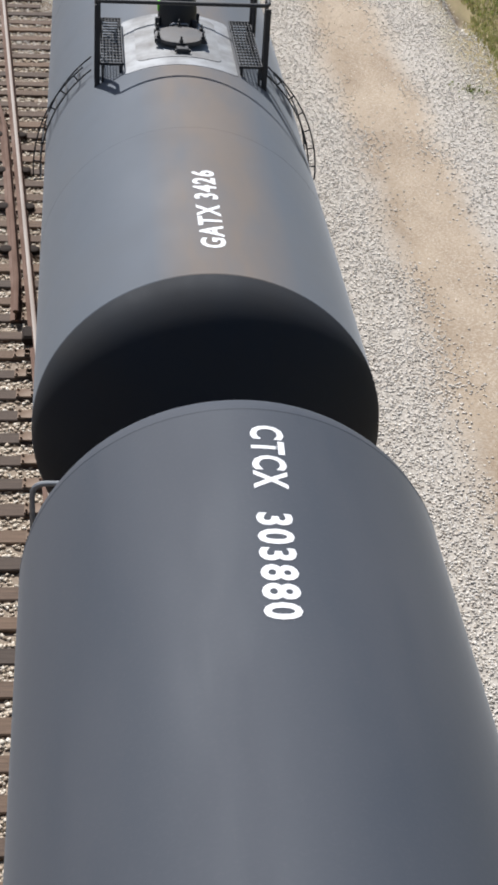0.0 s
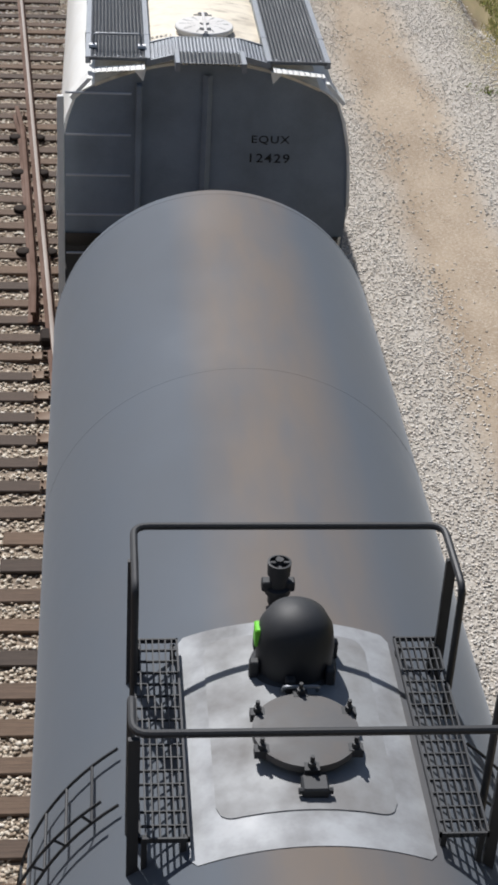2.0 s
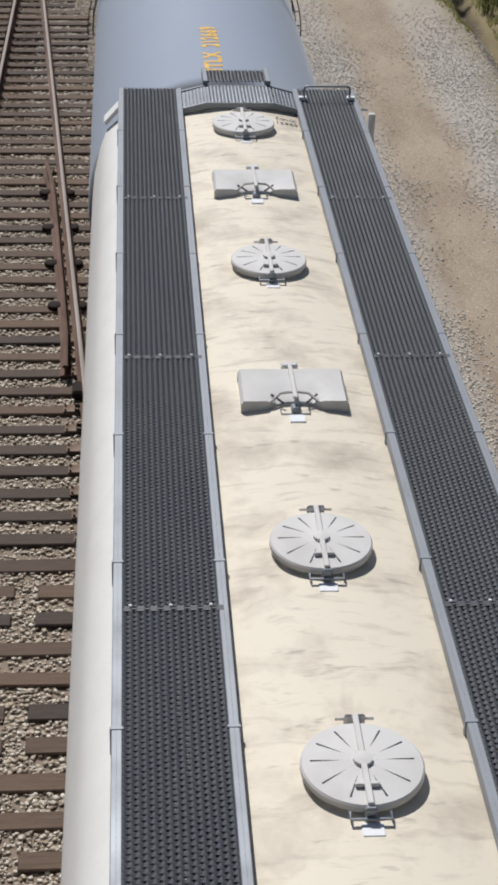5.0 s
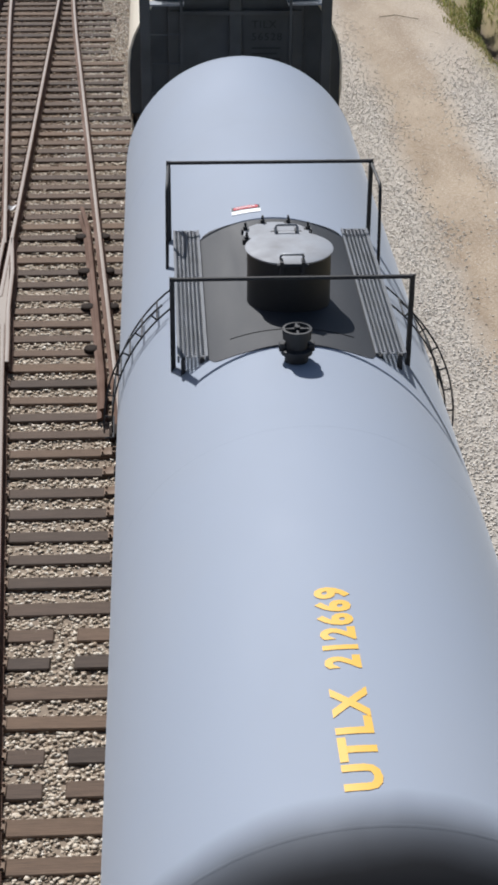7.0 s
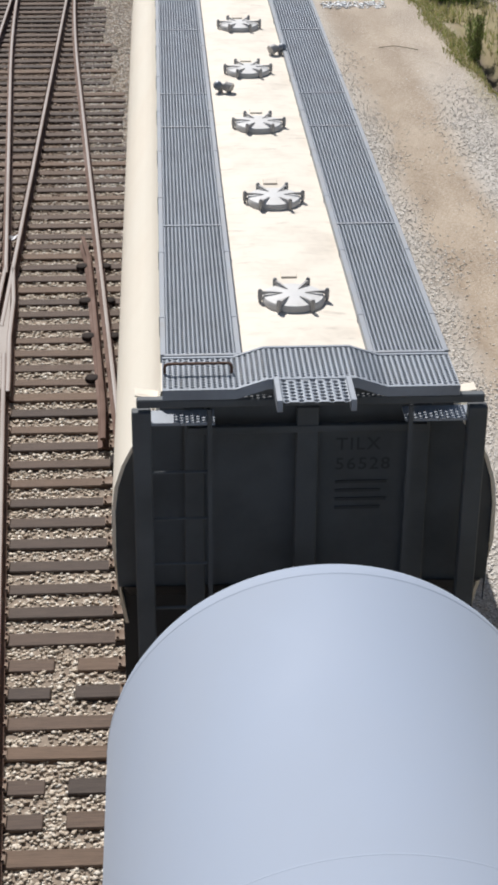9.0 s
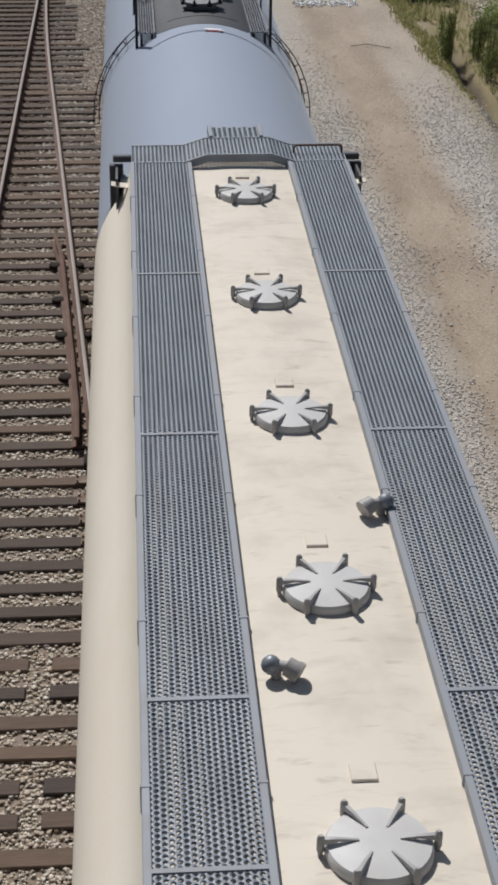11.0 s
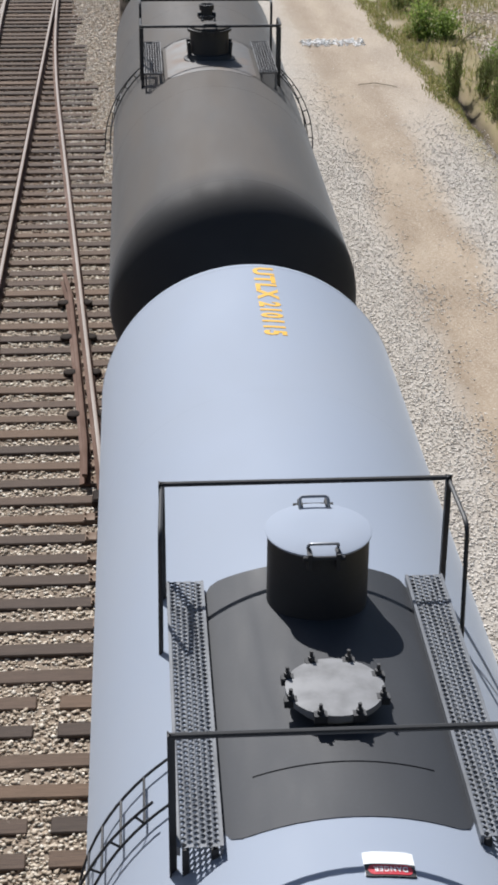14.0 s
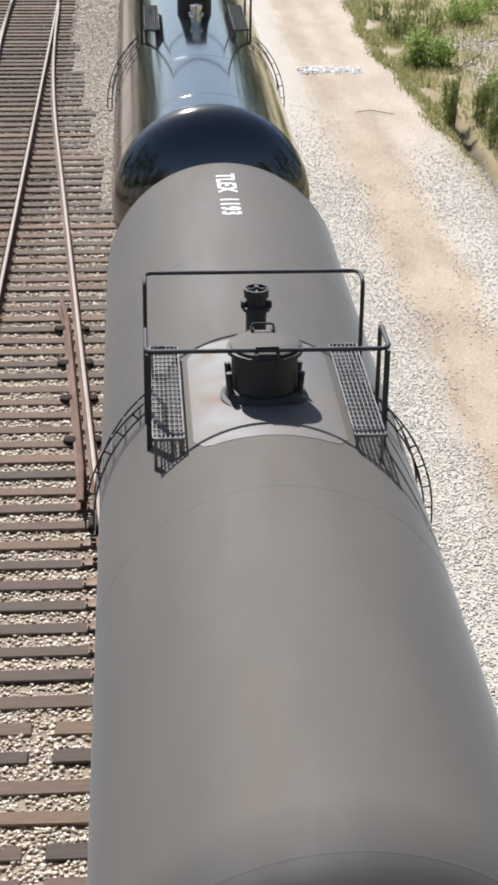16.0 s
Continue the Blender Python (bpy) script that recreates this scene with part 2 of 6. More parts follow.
def ground_material():
    """One sheet: ballast under the tracks, pale gravel, a bare dirt lane, weeds beyond."""
    m = material("ground_mix", (0.4, 0.37, 0.32), 0.95)
    v = coords(m)
    sep = node(m, "ShaderNodeSeparateXYZ")
    wire(m, v, sep.inputs[0])
    wob = node(m, "ShaderNodeMath")
    wob.operation = "MULTIPLY_ADD"
    wire(m, noise_of(m, coords(m, (1, 0.5, 1)), 0.8, 6.0, 0.65), wob.inputs[0])
    wob.inputs[1].default_value, wob.inputs[2].default_value = 0.9, -0.45
    lane = node(m, "ShaderNodeMath")          # x, less the lane's slow drift to the side
    lane.operation = "MULTIPLY_ADD"
    wire(m, sep.outputs[1], lane.inputs[0])
    lane.inputs[1].default_value = -0.002
    wire(m, sep.outputs[0], lane.inputs[2])
    add = node(m, "ShaderNodeMath")
    wire(m, lane.outputs[0], add.inputs[0])
    wire(m, wob.outputs[0], add.inputs[1])
    mr = node(m, "ShaderNodeMapRange")
    wire(m, add.outputs[0], mr.inputs[0])
    mr.inputs[1].default_value, mr.inputs[2].default_value = -2.0, 10.0

    def at(x):
        return (x + 2.0) / 12.0
    dirt = ramp(m, mr.outputs[0], [(at(3.2), grey(0)), (at(3.75), grey(1)), (at(4.75), grey(1)), (at(5.25), grey(0))])
    weeds = ramp(m, mr.outputs[0], [(at(5.9), grey(0)), (at(6.6), grey(1))])
    fine = noise_of(m, v, 24.0, 4.0, 0.7)
    vor = node(m, "ShaderNodeTexVoronoi", Scale=26.0)
    wire(m, v, vor.inputs["Vector"])
    stone = mixed(m, 1.0, mixed(m, ramp(m, fine, [(0.38, grey(0)), (0.62, grey(1))]), (0.36, 0.322, 0.28), (0.63, 0.585, 0.525)), ramp(m, vor.outputs["Distance"], [(0.0, grey(1.08)), (0.55, grey(0.84))]), "MULTIPLY")
    ballast = mixed(m, fine, (0.15, 0.115, 0.085), (0.37, 0.30, 0.235))
    side = node(m, "ShaderNodeMapRange")
    wire(m, sep.outputs[0], side.inputs[0])
    side.inputs[1].default_value, side.inputs[2].default_value = -1.0, 1.0
    stone = mixed(m, side.outputs[0], ballast, stone)
    broad = noise_of(m, coords(m, (1, 0.4, 1)), 1.1, 5.0)
    soil = mixed(m, ramp(m, broad, [(0.35, grey(0)), (0.65, grey(1))]), (0.29, 0.22, 0.155), (0.44, 0.355, 0.265))
    soil = mixed(m, ramp(m, noise_of(m, v, 22.0, 6.0, 0.75), [(0.47, grey(0)), (0.62, grey(0.7))]), soil, (0.60, 0.53, 0.44))
    # wheel ruts, packed darker and browner, on both sides of the lane
    ruts = ramp(m, mr.outputs[0], [(at(3.15), grey(0)), (at(3.4), grey(0.6)), (at(3.75), grey(0.55)), (at(4.2), grey(0.15)), (at(4.7), grey(0.35)), (at(5.1), grey(0))])
    patchy = ramp(m, noise_of(m, coords(m, (1, 0.25, 1)), 1.9, 5.0, 0.65), [(0.30, grey(0.35)), (0.70, grey(1.0))])
    soil = mixed(m, mixed(m, 1.0, ruts, patchy, "MULTIPLY"), soil, (0.235, 0.172, 0.115))
    c = mixed(m, dirt, stone, soil)
    # past the gravel heap the dirt spreads over to the weeds
    beyond = ramp(m, ranged(m, edge_y(m, sep, wob), 32.5, 40.5), [(0.0, grey(0)), (1.0, grey(0.85))])
    c = mixed(m, mixed(m, 1.0, beyond, ramp(m, mr.outputs[0], [(at(2.7), grey(0)), (at(3.5), grey(1))]), "MULTIPLY"), c, mixed(m, 0.14, soil, stone))
    green = mixed(m, noise_of(m, v, 2.6, 6.0, 0.7), (0.33, 0.24, 0.16), (0.22, 0.21, 0.085))
    c = mixed(m, weeds, c, green)
    # the bottom of the ditch, dark brown
    off = node(m, "ShaderNodeMath")
    off.operation = "MULTIPLY_ADD"
    wire(m, wob.outputs[0], off.inputs[0])
    off.inputs[1].default_value = 0.35
    wire(m, sep.outputs[0], off.inputs[2])
    across = ramp(m, ranged(m, off.outputs[0], 6.5, 7.3), [(0.05, grey(0)), (0.25, grey(1)), (0.5, grey(1)), (0.75, grey(0))])
    along = ramp(m, ranged(m, sep.outputs[1], 33.0, 43.0), [(0.0, grey(0)), (0.1, grey(1)), (0.72, grey(1)), (0.9, grey(0))])
    c = mixed(m, mixed(m, 1.0, across, along, "MULTIPLY"), c, (0.075, 0.055, 0.04))
    set_base(m, c)
    bumped(m, mixed(m, 0.5, fine, vor.outputs["Distance"]), 0.5, 0.012)
    return m


GROUND = ground_material()
LEAF = speckled("weed_leaf", [(0.0, (0.11, 0.16, 0.045)), (0.4, (0.18, 0.24, 0.07)), (0.75, (0.26, 0.31, 0.10)), (1.0, (0.36, 0.34, 0.16))], 0.6, 2.0)
LEAF_BRIGHT = speckled("bright_leaf", [(0.0, (0.16, 0.26, 0.05)), (0.6, (0.27, 0.38, 0.09)), (1.0, (0.38, 0.45, 0.14))], 0.55, 2.0)
STRAW = speckled("dry_grass_blade", [(0.0, (0.28, 0.31, 0.09)), (0.45, (0.42, 0.36, 0.17)), (0.8, (0.19, 0.26, 0.06)), (1.0, (0.50, 0.42, 0.26))], 0.7, 2.0)
for leaf_mat in (LEAF, LEAF_BRIGHT, STRAW):
    let_light_through(leaf_mat)
LEAF_DARK = speckled("tree_leaf", [(0.0, (0.035, 0.06, 0.018)), (0.5, (0.06, 0.095, 0.025)), (1.0, (0.09, 0.12, 0.04))], 0.6, 1.0)
STEM = material("weed_stem", (0.13, 0.12, 0.05), 0.7)
CONCRETE = paint("weathered_concrete", (0.22, 0.215, 0.205), 0.85, (0.13, 0.12, 0.11), 0.6, streak=(1, 1, 1))


# ---- mesh tools ----
class Geo:
    """Gathers vertices and faces for one mesh."""

    def __init__(self):
        self.v, self.f = [], []

    def add(self, verts, faces):
        n = len(self.v)
        self.v += [tuple(p) for p in verts]
        self.f += [tuple(i + n for i in f) for f in faces]
        return self

    def box(self, x0, x1, y0, y1, z0, z1, c=0.0):
        """A box; c chamfers its upright and lying edges."""
        if c <= 0:
            self.add([(x, y, z) for z in (z0, z1) for y in (y0, y1) for x in (x0, x1)],
                     [(0, 2, 3, 1), (4, 5, 7, 6), (0, 1, 5, 4), (2, 6, 7, 3), (0, 4, 6, 2), (1, 3, 7, 5)])
            return self
        bm = bmesh.new()
        bmesh.ops.create_cube(bm, size=1.0)
        for p in bm.verts:
            p.co = Vector(((x0 + x1) / 2 + p.co.x * (x1 - x0), (y0 + y1) / 2 + p.co.y * (y1 - y0), (z0 + z1) / 2 + p.co.z * (z1 - z0)))
        bmesh.ops.bevel(bm, geom=list(bm.edges), offset=c, segments=1, affect="EDGES", profile=0.5)
        self.take(bm)
        bm.free()
        return self

    def take(self, bm):
        bm.verts.index_update()
        self.add([p.co[:] for p in bm.verts], [[p.index for p in f.verts] for f in bm.faces])

    def tube(self, pts, r, seg=8, caps=True):
        pts = [Vector(p) for p in pts]
        n, rings = len(pts), []
        ref = None
        for i, p in enumerate(pts):
            d = (pts[min(i + 1, n - 1)] - pts[max(i - 1, 0)]).normalized()
            if ref is None:
                ref = d.orthogonal().normalized()
            ref = (ref - d * ref.dot(d)).normalized()
            w = d.cross(ref)
            rings.append([p + (ref * math.cos(a) + w * math.sin(a)) * r for a in (2 * math.pi * k / seg for k in range(seg))])
        faces = [(i * seg + k, i * seg + (k + 1) % seg, (i + 1) * seg + (k + 1) % seg, (i + 1) * seg + k)
                 for i in range(n - 1) for k in range(seg)]
        if caps:
            faces += [tuple(reversed(range(seg))), tuple(range((n - 1) * seg, n * seg))]
        return self.add([q for r_ in rings for q in r_], faces)

    def lathe(self, prof, at=(0, 0, 0), axis="z", seg=32):
        """prof: pairs of radius and height; the ends are closed."""
        verts, faces = [], []
        for r, h in prof:
            for k in range(seg):
                a = 2 * math.pi * k / seg
                u, w = r * math.cos(a), r * math.sin(a)
                verts.append({"z": (u, w, h), "y": (w, h, u), "x": (h, u, w)}[axis])
        n = len(prof)
        faces = [(i * seg + k, i * seg + (k + 1) % seg, (i + 1) * seg + (k + 1) % seg, (i + 1) * seg + k)
                 for i in range(n - 1) for k in range(seg)]
        faces += [tuple(reversed(range(seg))), tuple(range((n - 1) * seg, n * seg))]
        return self.add([(a + at[0], b + at[1], c + at[2]) for a, b, c in verts], faces)

    def prism(self, outline, y0, y1):
        """An outline of x, z pairs, drawn out along y and closed."""
        n = len(outline)
        verts = [(x, y, z) for y in (y0, y1) for x, z in outline]
        return self.add(verts, [(i, (i + 1) % n, n + (i + 1) % n, n + i) for i in range(n)] + [tuple(reversed(range(n))), tuple(range(n, 2 * n))])

    def mesh(self, name, mat, smooth=35.0):
        me = bpy.data.meshes.new(name)
        me.from_pydata(self.v, [], self.f)
        me.materials.append(mat)
        if smooth:
            me.polygons.foreach_set("use_smooth", [True] * len(me.polygons))
            me.set_sharp_from_angle(angle=radians(smooth))
        me.update()
        return me


def part(name, g, mat, parent, label="", smooth=35.0, at=None):
    me = g if isinstance(g, bpy.types.Mesh) else g.mesh(name, mat, smooth)
    ob = new(name, me)
    ob.parent = parent
    if at is not None:
        ob.location = at
    return tagged(ob, label)


def thing(name, label, category, group="", kind="", at=(0, 0, 0)):
    ob = new(name)
    ob.empty_display_size = 0.3
    ob.location = at
    return tagged(ob, label, category, group, kind)


def rounded(pts, r, steps=5):
    """A polyline with its inner corners rounded."""
    pts = [Vector(p) for p in pts]
    out = [pts[0]]
    for a, b, c in zip(pts, pts[1:], pts[2:]):
        u, w = (a - b), (c - b)
        k = min(r, u.length * 0.45, w.length * 0.45)
        p, q = b + u.normalized() * k, b + w.normalized() * k
        for i in range(steps + 1):
            t = i / steps
            out.append(p * (1 - t) ** 2 + b * 2 * t * (1 - t) + q * t * t)
    return out + [pts[-1]]


def perforated(nx, ny, px, py, hole=0.34, ridge=0.0, diamond=False, lip=0.012):
    """A plate of nx by ny holes on the pitch px, py, from its corner; every other column is staggered."""
    g = Geo()
    for i in range(nx):
        off = 0.5 * py if i % 2 else 0.0
        for j in range(ny):
            x, y = (i + 0.5) * px, (j + 0.5) * py + off * (0 if j == ny - 1 else 1) * 0.0 + (off if j < ny - 1 else 0.0)
            if off and j == ny - 1:
                continue
            hx, hy = px / 2, py / 2
            outer = [(-hx, -hy, ridge), (0, -hy, 0), (hx, -hy, ridge), (hx, 0, ridge), (hx, hy, ridge), (0, hy, 0), (-hx, hy, ridge), (-hx, 0, ridge)]
            if diamond:
                ax, ay = hx * 2 * hole, hy * 2 * hole
                inner = [(-ax * 0.5, -ay * 0.5), (0, -ay), (ax * 0.5, -ay * 0.5), (ax, 0), (ax * 0.5, ay * 0.5), (0, ay), (-ax * 0.5, ay * 0.5), (-ax, 0)]
            else:
                k = 0.707
                ax, ay = px * hole, py * hole
                inner = [(-ax * k, -ay * k), (0, -ay), (ax * k, -ay * k), (ax, 0), (ax * k, ay * k), (0, ay), (-ax * k, ay * k), (-ax, 0)]
            vs = [(x + a, y + b, c) for a, b, c in outer] + [(x + a, y + b, 0.002) for a, b in inner] + [(x + a, y + b, -lip) for a, b in inner]
            fs = [(q, (q + 1) % 8, 8 + (q + 1) % 8, 8 + q) for q in range(8)] + [(8 + q, 8 + (q + 1) % 8, 16 + (q + 1) % 8, 16 + q) for q in range(8)]
            g.add(vs, fs)
        if off:
            g.add([(i * px, 0, ridge), ((i + 1) * px, 0, ridge), ((i + 1) * px, py / 2, ridge), (i * px, py / 2, ridge)], [(0, 1, 2, 3)])
            y1 = ny * py
            g.add([(i * px, y1 - py / 2, ridge), ((i + 1) * px, y1 - py / 2, ridge), ((i + 1) * px, y1, ridge), (i * px, y1, ridge)], [(0, 1, 2, 3)])
    seen, order, keep = {}, [], []          # weld the cells into one plate
    for p in g.v:
        key = tuple(round(c * 4000) for c in p)
        if key not in seen:
            seen[key] = len(keep)
            keep.append(p)
        order.append(seen[key])
    g.v, g.f = keep, [tuple(order[i] for i in f) for f in g.f]
    return g


def lettering(name, text, length, height, mat, parent, place, label="", bold=0.012, first=0.0, space=0.0):
    """Letters of the built-in font, fitted to length and height, then laid by place(u, v): u along the line, v up, both from the middle.
    first, space: the share of the length that the first of two words and the gap after it take."""
    cu = bpy.data.curves.new(name, "FONT")
    cu.body, cu.size, cu.offset, cu.resolution_u = text, 1.0, bold * 0.85, 3
    cu.space_character = 1.15
    tmp = new(name, cu)
    me = bpy.data.meshes.new_from_object(tmp.evaluated_get(bpy.context.evaluated_depsgraph_get()))
    bpy.data.objects.remove(tmp)
    bpy.data.curves.remove(cu)
    bm = bmesh.new()
    bm.from_mesh(me)
    xs, ys = [p.co.x for p in bm.verts], [p.co.y for p in bm.verts]
    x0, x1, y0, y1 = min(xs), max(xs), min(ys), max(ys)
    for k in range(1, 6):                   # cross cuts, so that the letters follow a curved face
        bmesh.ops.bisect_plane(bm, geom=bm.verts[:] + bm.edges[:] + bm.faces[:], plane_co=(0, y0 + (y1 - y0) * k / 6, 0), plane_no=(0, 1, 0))
    words = [(-1e9, 1e9)]
    if " " in text:
        spans = sorted((min(p.co.x for p in f.verts), max(p.co.x for p in f.verts)) for f in bm.faces)
        end, gap, cut = spans[0][1], 0.0, 0.0
        for lo, hi in spans:
            if lo - end > gap:
                gap, cut = lo - end, (lo + end) / 2
            end = max(end, hi)
        words = [(-1e9, cut), (cut, 1e9)]
    for k, (lo, hi) in enumerate(words):    # one object a word
        wm = bm.copy()
        bmesh.ops.delete(wm, geom=[p for p in wm.verts if not lo < p.co.x < hi], context="VERTS")
        wx = [p.co.x for p in wm.verts]
        w0, w1, s0, s1 = x0, x1, 0.0, 1.0
        if first and len(words) == 2:
            w0, w1 = min(wx), max(wx)
            s0, s1 = (0.0, first) if k == 0 else (first + space, 1.0)
        for p in wm.verts:
            p.co = Vector(place((s0 + (s1 - s0) * (p.co.x - w0) / (w1 - w0) - 0.5) * length, ((p.co.y - y0) / (y1 - y0) - 0.5) * height))
        wm.normal_update()
        out = bpy.data.meshes.new(name)
        wm.to_mesh(out)
        wm.free()
        out.materials.append(mat)
        ob = new(name, out)
        ob.parent = parent
        tagged(ob, label)
    bm.free()
    bpy.data.meshes.remove(me)


# ---- ground ----
def ground_height(x, y):
    z = -0.235 + 0.035 * noise.noise((x * 0.5, y * 0.4, 0)) * (1 if x > 2.2 else 0.2)
    if x > 6.8:
        z += 0.05 * min(x - 6.8, 14) + (0.25 * noise.noise((x * 0.35, y * 0.3, 3)) if x < 30 else 0) * min(1, (x - 6.8) * 1.5)
    if 32 < y < 43:                         # a short ditch beside the gravel
        k = min(1.0, (y - 32) / 2, (43 - y) / 3)
        z -= 0.38 * k * math.exp(-((x - 6.9 - 0.08 * math.sin(y * 1.3)) / 0.2) ** 2)
    return z


def build_ground():
    g = Geo()
    xs = [-900, -300, -80, -30, -12] + [-8 + 0.4 * i for i in range(36)] + [6.4 + 0.1 * i for i in range(20)] + [8.4 + 0.4 * i for i in range(15)] + [16, 20, 30, 80, 300, 900]
    ys = [-300, -60, -10] + [0.6 * i for i in range(130)] + [80, 90, 110, 150, 250, 500, 900]
    idx = {}
    vs, fs = [], []
    for j, y in enumerate(ys):
        for i, x in enumerate(xs):
            vs.append((x, y, ground_height(x, y)))
    w = len(xs)
    fs = [(j * w + i, j * w + i + 1, (j + 1) * w + i + 1, (j + 1) * w + i) for j in range(len(ys) - 1) for i in range(w - 1)]
    g.add(vs, fs)
    ob = new("ground", g.mesh("ground", GROUND, 60))
    tagged(ob, "dry ground with pale gravel, a bare dirt lane and weeds", "ground", kind="structure")


def stones(name, spots, size, mat, label, seed, flat=0.34):
    """Many small angular stones as one object."""
    rng = np.random.default_rng(seed)
    n = len(spots)
    cube = np.array([(x, y, z) for z in (-1, 1) for y in (-1, 1) for x in (-1, 1)], float)
    v = cube[None] * rng.uniform(0.5, 1.0, (n, 8, 3)) * np.array([1, 1, flat])
    v *= (size * rng.uniform(0.55, 1.25, (n, 1, 1))) * rng.uniform(0.7, 1.15, (n, 1, 3)) * 0.5
    a = rng.uniform(0, math.pi * 2, (3, n))
    a[1:] = rng.normal(0, 0.16, (2, n))
    for k, (i, j) in enumerate(((0, 1), (1, 2), (0, 2))):
        c, s = np.cos(a[k])[:, None], np.sin(a[k])[:, None]
        p, q = v[:, :, i].copy(), v[:, :, j].copy()
        v[:, :, i], v[:, :, j] = p * c - q * s, p * s + q * c
    v += np.array(spots)[:, None, :]
    f = np.array([(0, 2, 3, 1), (4, 5, 7, 6), (0, 1, 5, 4), (2, 6, 7, 3), (0, 4, 6, 2), (1, 3, 7, 5)])
    faces = (f[None] + (np.arange(n) * 8)[:, None, None]).reshape(-1, 4)
    me = bpy.data.meshes.new(name)
    me.vertices.add(n * 8)
    me.vertices.foreach_set("co", v.reshape(-1).astype(np.float32))
    me.loops.add(faces.size)
    me.loops.foreach_set("vertex_index", faces.reshape(-1).astype(np.int32))
    me.polygons.add(len(faces))
    me.polygons.foreach_set("loop_start", np.arange(0, faces.size, 4, dtype=np.int32))
    me.materials.append(mat)
    me.update(calc_edges=True)
    ob = new(name, me)
    return tagged(ob, label, "gravel", kind="stuff")


# ---- tracks ----
RAIL = [(-0.075, -0.17), (0.075, -0.17), (0.075, -0.158), (0.012, -0.14), (0.010, -0.045), (0.036, -0.034), (0.036, -0.006), (0.028, 0.0),
        (-0.028, 0.0), (-0.036, -0.006), (-0.036, -0.034), (-0.010, -0.045), (-0.012, -0.14), (-0.075, -0.158)]


def branch(y):
    """x of the outer rail of the branch that leaves the far track towards the near one."""
    if y > 54.2:
        return -3.61
    if y > 37.4:
        return -3.61 + 0.58 * ((54.2 - y) / 16.8) ** 2
    return -3.03 + 0.0688 * (37.4 - y)


def rail(name, pts, parent, label="", lift=0.0, top=None):
    """A rail along points of x, y; its worn top is a strip of its own."""
    g, n = Geo(), len(RAIL)
    vs = [(x + a, y, b + lift) for x, y in pts for a, b in RAIL]
    fs = [(i * n + k, i * n + (k + 1) % n, (i + 1) * n + (k + 1) % n, (i + 1) * n + k) for i in range(len(pts) - 1) for k in range(n)]
    g.add(vs, fs + [tuple(reversed(range(n))), tuple(range((len(pts) - 1) * n, len(pts) * n))])
    ob = part(name, g, RAIL_RUST, parent, label)
    h = Geo()
    m = len(pts)
    h.add([(x + a, y, lift + z) for x, y in pts for a, z in ((-0.026, 0.001), (-0.012, 0.004), (0.012, 0.004), (0.026, 0.001))],
          [(4 * i + k, 4 * i + k + 1, 4 * i + 5 + k, 4 * i + 4 + k) for i in range(m - 1) for k in range(3)])
    part("running_surface", h, top or RAIL_HEAD, ob, "worn bare steel top of the rail")
    return ob


